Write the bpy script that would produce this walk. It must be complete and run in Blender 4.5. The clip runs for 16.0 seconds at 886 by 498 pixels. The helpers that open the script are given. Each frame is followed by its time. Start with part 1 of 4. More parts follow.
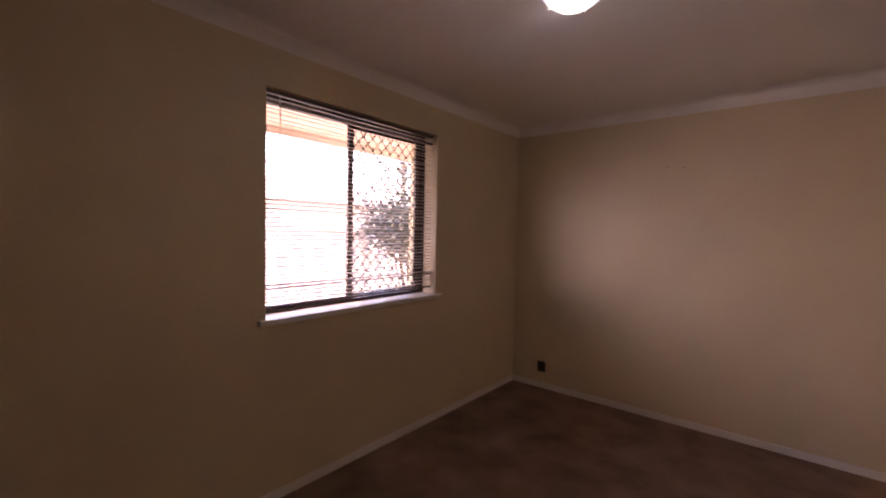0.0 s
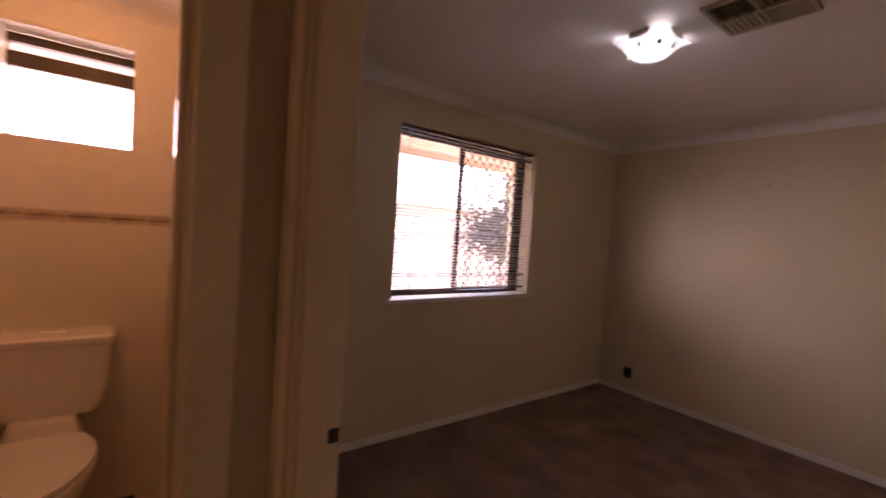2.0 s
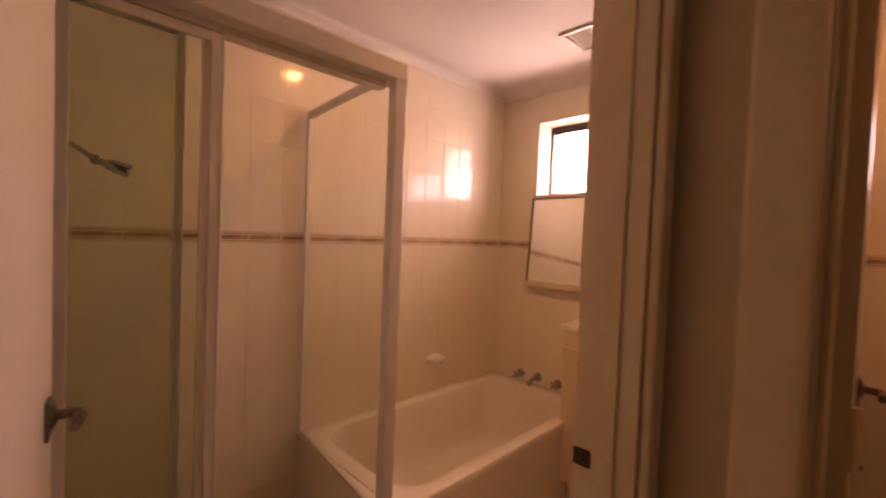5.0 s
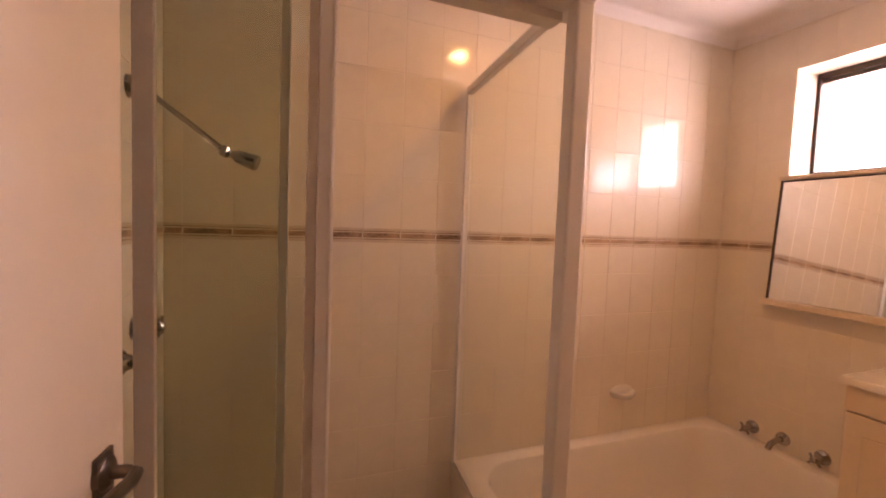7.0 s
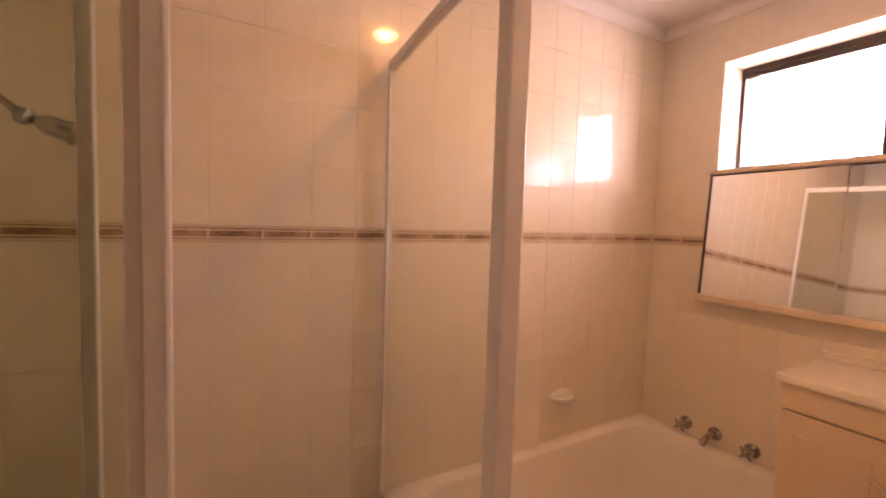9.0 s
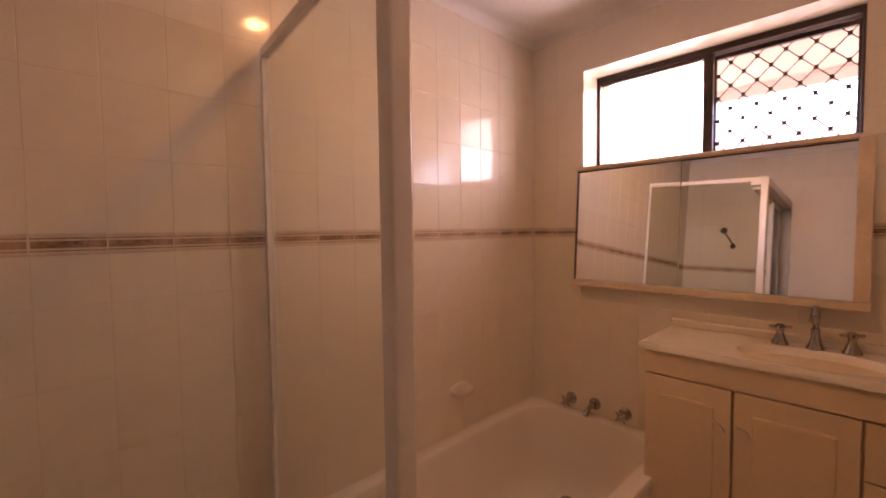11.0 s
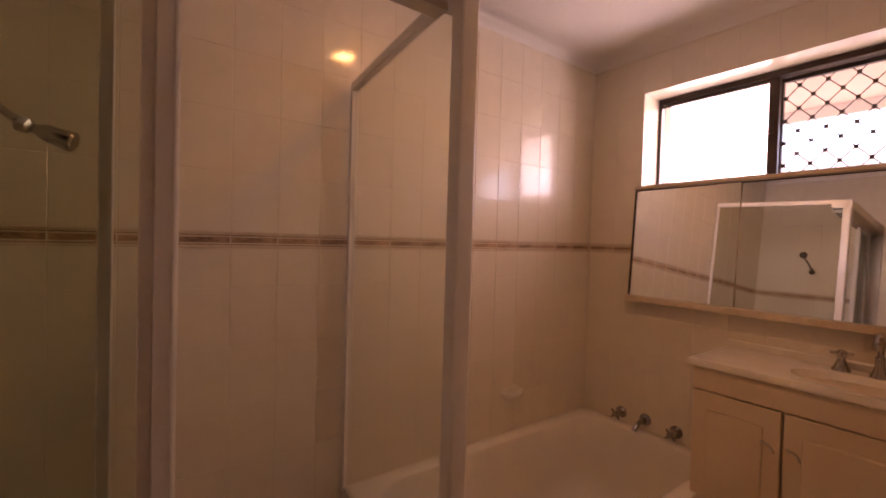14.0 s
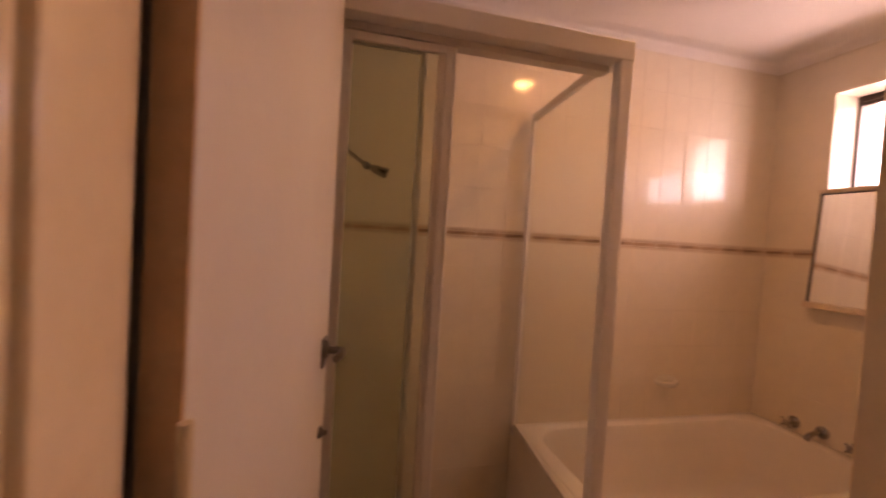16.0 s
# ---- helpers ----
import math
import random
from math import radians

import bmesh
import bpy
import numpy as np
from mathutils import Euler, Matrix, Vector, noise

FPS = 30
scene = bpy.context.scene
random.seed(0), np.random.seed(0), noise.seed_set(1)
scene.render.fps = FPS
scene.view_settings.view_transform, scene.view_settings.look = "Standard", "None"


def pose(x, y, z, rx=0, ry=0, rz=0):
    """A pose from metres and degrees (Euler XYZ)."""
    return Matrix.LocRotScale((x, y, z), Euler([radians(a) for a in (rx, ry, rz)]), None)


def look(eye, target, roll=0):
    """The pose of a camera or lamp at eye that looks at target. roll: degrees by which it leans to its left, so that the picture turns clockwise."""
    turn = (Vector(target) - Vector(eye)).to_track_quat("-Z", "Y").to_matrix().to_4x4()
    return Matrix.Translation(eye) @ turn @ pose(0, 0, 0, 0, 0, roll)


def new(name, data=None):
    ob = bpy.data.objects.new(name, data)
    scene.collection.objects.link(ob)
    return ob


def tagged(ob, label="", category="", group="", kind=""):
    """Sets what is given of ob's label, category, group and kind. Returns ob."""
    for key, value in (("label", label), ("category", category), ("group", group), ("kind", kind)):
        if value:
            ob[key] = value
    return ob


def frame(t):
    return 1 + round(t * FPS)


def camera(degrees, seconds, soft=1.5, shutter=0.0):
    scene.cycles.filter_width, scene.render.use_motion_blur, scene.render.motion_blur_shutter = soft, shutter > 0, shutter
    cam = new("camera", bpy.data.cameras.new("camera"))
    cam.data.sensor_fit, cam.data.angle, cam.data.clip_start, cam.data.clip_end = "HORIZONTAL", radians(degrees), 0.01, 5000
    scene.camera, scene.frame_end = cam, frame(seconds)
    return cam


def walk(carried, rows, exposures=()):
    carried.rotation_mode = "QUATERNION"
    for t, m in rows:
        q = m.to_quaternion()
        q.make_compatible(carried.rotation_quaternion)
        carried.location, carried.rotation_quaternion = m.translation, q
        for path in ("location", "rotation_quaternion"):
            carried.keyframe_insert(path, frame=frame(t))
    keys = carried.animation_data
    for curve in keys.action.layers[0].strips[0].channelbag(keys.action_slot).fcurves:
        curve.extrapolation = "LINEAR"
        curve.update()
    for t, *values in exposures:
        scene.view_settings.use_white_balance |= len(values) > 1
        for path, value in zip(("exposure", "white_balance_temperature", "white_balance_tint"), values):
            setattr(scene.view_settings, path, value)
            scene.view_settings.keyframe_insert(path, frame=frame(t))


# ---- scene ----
cam = camera(93.2, 16.0, soft=1.9, shutter=0.4)
PATH = [
    (0, (0.235, 0.02, 1.462), (-1.038, 1.561, 1.381), 1.2),
    (0.5, (0.316, -0.056, 1.464), (-0.829, 1.578, 1.335), 2.6),
    (1, (0.448, -0.122, 1.46), (-0.749, 1.478, 1.385), 1.9),
    (1.5, (0.552, -0.213, 1.441), (-0.811, 1.249, 1.375), 2.6),
    (2, (0.622, -0.319, 1.464), (-0.981, 0.873, 1.387), 3.9),
    (2.5, (0.667, -0.445, 1.427), (-1.147, 0.395, 1.35), 3.4),
    (3, (0.721, -0.608, 1.444), (-1.256, -0.315, 1.401), 2.0),
    (3.5, (0.755, -0.701, 1.445), (-1.235, -0.894, 1.392), 2.0),
    (4, (0.696, -0.797, 1.453), (-1.189, -1.462, 1.395), 1.1),
    (4.5, (0.585, -0.855, 1.458), (-1.066, -1.983, 1.425), 2.3),
    (5, (0.537, -0.919, 1.461), (-0.867, -2.342, 1.4), 2.2),
    (7.5, (0.25, -1.279, 1.477), (-0.411, -3.162, 1.351), 1.8),
    (8, (0.229, -1.312, 1.479), (-0.44, -3.192, 1.34), 0.9),
    (8.5, (0.197, -1.36, 1.486), (-0.599, -3.192, 1.374), 1.1),
    (9, (0.166, -1.402, 1.475), (-0.813, -3.142, 1.351), 1.8),
    (9.5, (0.143, -1.419, 1.458), (-1.007, -3.051, 1.349), 1.8),
    (10, (0.143, -1.426, 1.45), (-1.113, -2.978, 1.342), 0.8),
    (12.5, (0.146, -1.416, 1.449), (-1.303, -2.793, 1.38), -1.3),
    (13, (0.146, -1.405, 1.417), (-1.249, -2.837, 1.359), -0.4),
    (13.5, (0.185, -1.339, 1.444), (-1.07, -2.894, 1.36), -0.2),
    (14, (0.249, -1.294, 1.442), (-0.917, -2.918, 1.402), 1.6),
    (14.5, (0.326, -1.171, 1.433), (-0.831, -2.802, 1.391), 1.3),
    (15, (0.391, -1.077, 1.427), (-0.794, -2.686, 1.343), 2.4),
    (15.5, (0.438, -0.973, 1.415), (-0.471, -2.755, 1.381), 2.6),
    (16, (0.491, -0.896, 1.404), (0.011, -2.837, 1.344), 3.5),
]
# seconds, stops, kelvin, tint
EXPOSURES = [(t, 4.0 + e, k, m) for t, e, k, m in ((0.0, -0.08, 7700, 55), (2.0, -0.14, 7700, 54), (2.5, -0.45, 8400, 53), (3.5, -0.8, 10000, 62), (4.5, -0.55, 9700, 59), (5.0, -0.22, 8600, 54), (7.5, 0.15, 7500, 48),
                                                   (9.0, 0.25, 7500, 48), (10.0, -0.05, 7500, 50), (12.5, -0.83, 7400, 51), (14.5, -0.76, 7700, 51), (15.5, -0.52, 8300, 54), (16.0, -0.32, 8500, 55))]
walk(cam, [(t, look(eye, target, roll)) for t, eye, target, roll in PATH], EXPOSURES)

# ---- world, sun and large lights ----
world = bpy.data.worlds.new("world")
scene.world = world
world.use_nodes = True
wn = world.node_tree.nodes
sky = wn.new("ShaderNodeTexSky")
sky.sky_type, sky.sun_disc = "NISHITA", False
sky.sun_elevation, sky.sun_rotation = radians(48.5), radians(8)
wn["Background"].inputs["Strength"].default_value = 0.15
world.node_tree.links.new(sky.outputs[0], wn["Background"].inputs["Color"])
sun = new("sun", bpy.data.lights.new("sun", "SUN"))
sun.data.energy, sun.data.angle, sun.data.color = 4.0, radians(0.5), (1.0, 0.94, 0.86)
sun.matrix_world = look((1, 7, 8), (0, 0, 0))


def window_light(name, y, z, wide, high, watts, colour, aim, spread=180):
    """The sky's light coming in at a window's opening."""
    lamp = new(name, bpy.data.lights.new(name, "AREA"))
    lamp.data.shape, lamp.data.size, lamp.data.size_y = "RECTANGLE", wide, high
    lamp.data.energy, lamp.data.color, lamp.data.spread = watts, colour, radians(spread)
    lamp.matrix_world = look((-2.075, y, z), aim)
    return lamp


window_light("bedroom_window_light", 1.4, 1.48, 0.5, 0.88, 0.63, (0.95, 0.96, 1.0), (0.5, 3.6, 0.75), 138)
window_light("bathroom_window_light", -2.2, 1.98, 0.46, 0.43, 0.62, (1.0, 0.92, 0.88), (0, -2.2, 1.88))
window_light("toilet_window_light", -0.55, 1.93, 0.43, 0.34, 0.23, (1.0, 0.95, 0.94), (0, -0.55, 1.83))


# ---- materials ----
def mat(name, base, rough=0.5, metal=0.0, vary=0.08, scale=6.0, fine=120.0, bump=0.05, bump_scale=200.0, coat=0.0, coat_rough=0.03, random_tint=0.0, spec=0.5):
    """A surface with variation at two scales and a fine relief."""
    m = bpy.data.materials.new(name)
    m.use_nodes = True
    n, l = m.node_tree.nodes, m.node_tree.links
    b = n["Principled BSDF"]
    b.inputs["Roughness"].default_value, b.inputs["Metallic"].default_value = rough, metal
    b.inputs["Coat Weight"].default_value, b.inputs["Coat Roughness"].default_value = coat, coat_rough
    b.inputs["Specular IOR Level"].default_value = spec
    co = n.new("ShaderNodeTexCoord")
    big, small = n.new("ShaderNodeTexNoise"), n.new("ShaderNodeTexNoise")
    big.inputs["Scale"].default_value, small.inputs["Scale"].default_value = scale, fine
    big.inputs["Detail"].default_value = small.inputs["Detail"].default_value = 5
    l.new(co.outputs["Object"], big.inputs["Vector"])
    l.new(co.outputs["Object"], small.inputs["Vector"])
    add = n.new("ShaderNodeMath")
    add.operation = "MULTIPLY_ADD"
    l.new(small.outputs["Fac"], add.inputs[0])
    add.inputs[1].default_value = 0.5
    l.new(big.outputs["Fac"], add.inputs[2])
    last = add
    if random_tint:
        info = n.new("ShaderNodeObjectInfo")
        more = n.new("ShaderNodeMath")
        more.operation = "MULTIPLY_ADD"
        l.new(info.outputs["Random"], more.inputs[0])
        more.inputs[1].default_value = random_tint
        l.new(add.outputs[0], more.inputs[2])
        last = more
    ramp = n.new("ShaderNodeValToRGB")
    ramp.color_ramp.elements[0].position, ramp.color_ramp.elements[1].position = 0.4, 1.1 if not random_tint else 1.0
    dark = [c * (1 - vary * 1.6) for c in base]
    light = [min(1, c * (1 + vary * 0.8)) for c in base]
    ramp.color_ramp.elements[0].color, ramp.color_ramp.elements[1].color = (*dark, 1), (*light, 1)
    l.new(last.outputs[0], ramp.inputs["Fac"])
    l.new(ramp.outputs["Color"], b.inputs["Base Color"])
    if bump:
        rel, bn = n.new("ShaderNodeTexNoise"), n.new("ShaderNodeBump")
        rel.inputs["Scale"].default_value, rel.inputs["Detail"].default_value = bump_scale, 3
        l.new(co.outputs["Object"], rel.inputs["Vector"])
        bn.inputs["Strength"].default_value, bn.inputs["Distance"].default_value = bump, 0.01
        l.new(rel.outputs["Fac"], bn.inputs["Height"])
        l.new(bn.outputs["Normal"], b.inputs["Normal"])
    return m


def glass_mat(name, colour, rough=0.0):
    m = bpy.data.materials.new(name)
    m.use_nodes = True
    b = m.node_tree.nodes["Principled BSDF"]
    b.inputs["Base Color"].default_value = (*colour, 1)
    b.inputs["Roughness"].default_value = rough
    b.inputs["Transmission Weight"].default_value = 1.0
    b.inputs["IOR"].default_value = 1.45
    return m


def pane_mat(name, colour):
    """Thin tinted sheet glass: clear straight through, glossy at a slant."""
    m = bpy.data.materials.new(name)
    m.use_nodes = True
    n, l = m.node_tree.nodes, m.node_tree.links
    n.remove(n["Principled BSDF"])
    clear, gloss, mix, slant, steep = n.new("ShaderNodeBsdfTransparent"), n.new("ShaderNodeBsdfGlossy"), n.new("ShaderNodeMixShader"), n.new("ShaderNodeLayerWeight"), n.new("ShaderNodeMath")
    clear.inputs["Color"].default_value = (*colour, 1)
    gloss.inputs["Roughness"].default_value = 0.03
    slant.inputs["Blend"].default_value = 0.5
    steep.operation = "POWER"
    steep.inputs[1].default_value = 4.0
    l.new(slant.outputs["Facing"], steep.inputs[0])
    l.new(steep.outputs[0], mix.inputs[0])
    l.new(clear.outputs[0], mix.inputs[1])
    l.new(gloss.outputs[0], mix.inputs[2])
    l.new(mix.outputs[0], n["Material Output"].inputs["Surface"])
    return m


def glow_mat(name, colour, strength):
    m = bpy.data.materials.new(name)
    m.use_nodes = True
    b = m.node_tree.nodes["Principled BSDF"]
    b.inputs["Base Color"].default_value = (0.85, 0.83, 0.78, 1)
    b.inputs["Emission Color"].default_value = (*colour, 1)
    b.inputs["Emission Strength"].default_value = strength
    b.inputs["Roughness"].default_value = 0.25
    return m


CREAM = mat("cream_wall_paint", (0.67, 0.56, 0.375), 0.45, vary=0.05, scale=2.0, fine=60, bump=0.12, bump_scale=160)
CEIL = mat("white_ceiling_paint", (0.78, 0.74, 0.7), 0.85, vary=0.04, scale=1.5, fine=80, bump=0.08, bump_scale=220)
TRIM = mat("cream_gloss_trim", (0.83, 0.69, 0.46), 0.17, vary=0.05, scale=5, fine=40, bump=0.05, bump_scale=60)
SKIRT = mat("white_skirting_paint", (0.78, 0.75, 0.7), 0.35, vary=0.06, scale=5, fine=50, bump=0.04, bump_scale=80)
DOORPAINT = mat("white_door_paint", (0.76, 0.7, 0.6), 0.35, vary=0.03, scale=3, fine=30, bump=0.05, bump_scale=90)
CARPET = mat("brown_carpet_pile", (0.37, 0.25, 0.185), 0.95, vary=0.38, scale=3.4, fine=160, bump=1.0, bump_scale=420, spec=0.1)
TILE = mat("cream_glazed_tile", (0.75, 0.675, 0.55), 0.09, vary=0.03, scale=9, fine=50, bump=0.03, bump_scale=11, random_tint=0.12, coat=0.65, coat_rough=0.32, spec=0.38)
GROUT = mat("cream_grout", (0.72, 0.65, 0.54), 0.85, vary=0.12, scale=12, fine=150, bump=0.2, bump_scale=300)
FLOORTILE = mat("beige_floor_tile", (0.52, 0.44, 0.34), 0.3, vary=0.12, scale=8, fine=70, bump=0.06, bump_scale=60, random_tint=0.2)
BAND = mat("brown_listello_glaze", (0.34, 0.23, 0.15), 0.25, vary=0.55, scale=34, fine=120, bump=0.2, bump_scale=90, random_tint=0.25)
BANDLINE = mat("pale_listello_edge", (0.66, 0.55, 0.42), 0.25, vary=0.1, scale=40, bump=0.05)
ENAMEL = mat("white_bath_enamel", (0.78, 0.73, 0.65), 0.12, vary=0.02, scale=4, fine=40, bump=0.01, bump_scale=20)
CHINA = mat("white_vitreous_china", (0.8, 0.76, 0.68), 0.1, vary=0.02, scale=4, fine=40, bump=0.01, bump_scale=20)
SEATPL = mat("white_seat_plastic", (0.8, 0.76, 0.7), 0.3, vary=0.02, scale=6, bump=0.02)
CHROME = mat("chrome", (0.4, 0.38, 0.36), 0.16, metal=1.0, vary=0.08, scale=20, bump=0.0)
BRIGHTCHROME = mat("satin_chrome", (0.72, 0.68, 0.62), 0.3, metal=0.85, vary=0.05, scale=20, bump=0.0)
DULLCHROME = mat("worn_dark_chrome", (0.2, 0.17, 0.145), 0.3, metal=0.9, vary=0.15, scale=25, bump=0.03)
BRONZE = mat("tarnished_bronze", (0.09, 0.065, 0.045), 0.4, metal=0.8, vary=0.3, scale=30, bump=0.1)
BRASS = mat("dull_brass", (0.42, 0.27, 0.12), 0.35, metal=0.9, vary=0.15, scale=25, bump=0.03)
BROWNALU = mat("dark_brown_aluminium", (0.045, 0.028, 0.02), 0.4, metal=0.3, vary=0.2, scale=20, bump=0.03)
WHITEALU = mat("white_powder_coat", (0.74, 0.7, 0.64), 0.3, vary=0.03, scale=10, bump=0.03)
GREYALU = mat("satin_aluminium", (0.6, 0.55, 0.47), 0.35, metal=0.2, vary=0.06, scale=20, bump=0.02)
VINYL = mat("cream_vinyl_wrap", (0.69, 0.55, 0.375), 0.35, vary=0.03, scale=5, fine=40, bump=0.04, bump_scale=120)
MARBLE = mat("cast_marble_top", (0.76, 0.7, 0.6), 0.15, vary=0.05, scale=7, fine=30, bump=0.01, bump_scale=20)
WOODTRIM = mat("pale_timber_edging", (0.67, 0.54, 0.39), 0.45, vary=0.12, scale=14, fine=90, bump=0.06, bump_scale=120)
SLAT = mat("cream_blind_slat", (0.52, 0.45, 0.4), 0.4, vary=0.04, scale=12, bump=0.02)
# backlit tone of the blind's rails and thick slats, put into the colour
BLINDTOP = mat("backlit_brown_blind", (0.1, 0.065, 0.05), 0.4, vary=0.1, scale=12, bump=0.02)
BLACKPL = mat("black_plastic", (0.02, 0.018, 0.016), 0.4, vary=0.2, scale=30, bump=0.03)
VENTPL = mat("beige_vent_plastic", (0.4, 0.33, 0.24), 0.5, vary=0.08, scale=12, bump=0.03)
VENTSHADE = mat("brown_duct_shadow", (0.1, 0.075, 0.05), 0.8, vary=0.2, scale=20, bump=0.1)
DARK = mat("dark_void", (0.015, 0.012, 0.01), 0.9, vary=0.2, bump=0.0)
CORD = mat("cream_cord", (0.6, 0.55, 0.48), 0.8, vary=0.1, scale=60, bump=0.2)
EAVE = mat("pink_eave_paint", (0.66, 0.5, 0.43), 0.7, vary=0.06, scale=4, bump=0.1)
BRICK = mat("pale_rendered_wall", (0.5, 0.47, 0.44), 0.85, vary=0.3, scale=8, fine=60, bump=0.5, bump_scale=40)
FASCIA = mat("pale_fascia_paint", (0.8, 0.72, 0.66), 0.6, vary=0.06, scale=4, bump=0.1)
FENCE = mat("grey_fibre_fence", (0.5, 0.48, 0.45), 0.85, vary=0.15, scale=3, bump=0.2)
ROOF = mat("grey_roof_tile", (0.2, 0.18, 0.17), 0.8, vary=0.25, scale=6, bump=0.4, bump_scale=20)
EARTH = mat("dry_sandy_ground", (0.4, 0.33, 0.25), 0.95, vary=0.3, scale=2, fine=30, bump=0.5, bump_scale=20)
BARK = mat("grey_bark", (0.18, 0.14, 0.1), 0.9, vary=0.35, scale=12, bump=0.6, bump_scale=30)
LEAF = mat("grey_green_leaf", (0.09, 0.1, 0.08), 0.6, vary=0.3, scale=6, bump=0.0, random_tint=0.2)
CLEAR = glass_mat("clear_glass", (0.97, 0.98, 0.97))
OBSCURE = glass_mat("obscure_glass", (0.97, 0.97, 0.97), 0.25)
SHOWERGLASS = pane_mat("greenish_shower_glass", (0.945, 0.955, 0.925))
SCREENGLASS = pane_mat("dull_green_screen_glass", (0.855, 0.875, 0.82))
LIPPING = mat("stained_timber_edge", (0.68, 0.46, 0.27), 0.5, vary=0.12, scale=12, fine=80, bump=0.1, bump_scale=60)
BANDBASE = mat("cream_listello_base", (0.7, 0.6, 0.47), 0.2, vary=0.06, scale=30, bump=0.05)
MIRROR = mat("silvered_mirror", (0.86, 0.87, 0.85), 0.015, metal=1.0, vary=0.0, bump=0.0)
GLOBE = glow_mat("lit_opal_globe", (1.0, 0.5, 0.15), 1.4)
DISH = glow_mat("lit_frosted_dish", (0.55, 0.88, 1.0), 0.012)
dish = DISH.node_tree.nodes["Principled BSDF"]
dish.inputs["Transmission Weight"].default_value, dish.inputs["Roughness"].default_value = 0.9, 0.38
BULB = glow_mat("lit_lamp_tube", (0.68, 0.9, 1.0), 3.7)
LAMPW = glow_mat("lit_warm_diffuser", (1.0, 0.56, 0.17), 15.0)


# ---- mesh helpers ----
def box(bm, x0, y0, z0, x1, y1, z1, bevel=0.0, turn=None):
    vs = bmesh.ops.create_cube(bm, size=1.0)["verts"]
    sx, sy, sz = abs(x1 - x0), abs(y1 - y0), abs(z1 - z0)
    c = Vector(((x0 + x1) / 2, (y0 + y1) / 2, (z0 + z1) / 2))
    for v in vs:
        v.co = Vector((v.co.x * sx, v.co.y * sy, v.co.z * sz))
    if bevel:
        es = {e for v in vs for e in v.link_edges}
        out = bmesh.ops.bevel(bm, geom=list(es), offset=bevel, segments=2, affect="EDGES", profile=0.5)
        vs = list({v for f in out["faces"] for v in f.verts} | {v for v in vs if v.is_valid})
    for v in vs:
        if turn is not None:
            v.co = turn @ v.co
        v.co = v.co + c
    return vs


def cubes(*boxes, bevel=0.0):
    bm = bmesh.new()
    for b in boxes:
        box(bm, *b, bevel=bevel)
    return bm


def loft(bm, loops, cap_first=False, cap_last=False):
    rows = [[bm.verts.new(p) for p in loop] for loop in loops]
    n = len(rows[0])
    for a, b in zip(rows, rows[1:]):
        for i in range(n):
            bm.faces.new((a[i], a[(i + 1) % n], b[(i + 1) % n], b[i]))
    if cap_first:
        bm.faces.new(rows[0][::-1])
    if cap_last:
        bm.faces.new(rows[-1])
    bmesh.ops.recalc_face_normals(bm, faces=bm.faces)


def lathe(profile, segs=24):
    """profile: radius and height pairs, from the base up."""
    bm = bmesh.new()
    loft(bm, [[(r * math.cos(2 * math.pi * i / segs), r * math.sin(2 * math.pi * i / segs), h) for i in range(segs)] for r, h in profile], True, True)
    return bm


def moved(bm, m):
    bm.transform(m)
    return bm


def rod(bm, a, b, r, segs=10):
    a, b = Vector(a), Vector(b)
    q = (b - a).to_track_quat("Z", "Y")
    ring = [q @ Vector((r * math.cos(2 * math.pi * i / segs), r * math.sin(2 * math.pi * i / segs), 0)) for i in range(segs)]
    loft(bm, [[a + p for p in ring], [b + p for p in ring]], True, True)


def tube(points, r, segs=10):
    bm = bmesh.new()
    pts = [Vector(p) for p in points]
    loops = []
    for i, p in enumerate(pts):
        d = pts[min(i + 1, len(pts) - 1)] - pts[max(i - 1, 0)]
        q = d.to_track_quat("Z", "Y")
        loops.append([p + q @ Vector((r * math.cos(2 * math.pi * k / segs), r * math.sin(2 * math.pi * k / segs), 0)) for k in range(segs)])
    loft(bm, loops, True, True)
    return bm


def rrect(cx, cy, w, h, r, z, n=6):
    out = []
    for qx, qy, a0 in ((1, 1, 0), (-1, 1, 90), (-1, -1, 180), (1, -1, 270)):
        for k in range(n + 1):
            a = radians(a0 + 90 * k / n)
            out.append((cx + qx * (w / 2 - r) + r * math.cos(a), cy + qy * (h / 2 - r) + r * math.sin(a), z))
    return out


def egg(cx, cy, length, wide, z, n=32, blunt=0.25):
    out = []
    for k in range(n):
        a = 2 * math.pi * k / n
        c, s = math.cos(a), math.sin(a)
        out.append((cx + length / 2 * c, cy + wide / 2 * s * (1 - blunt * 0.35 * c), z))
    return out


def mesh_of(name, bm, material, smooth=False):
    me = bpy.data.meshes.new(name)
    bm.to_mesh(me)
    bm.free()
    me.materials.append(material)
    if smooth:
        for p in me.polygons:
            p.use_smooth = True
        me.set_sharp_from_angle(angle=radians(35))
    return me


def part(name, bm, material, parent, label="", smooth=False):
    ob = new(name, mesh_of(name, bm, material, smooth))
    ob.parent = parent
    if label:
        tagged(ob, label)
    return ob


def thing(name, label, category, group="", kind="", at=(0, 0, 0)):
    ob = new(name)
    ob.empty_display_size = 0.05
    ob.location = at
    return tagged(ob, label, category, group, kind)


def solid(name, bm, material, label, category, kind="structure", smooth=False, group=""):
    return tagged(new(name, mesh_of(name, bm, material, smooth)), label, category, group, kind)


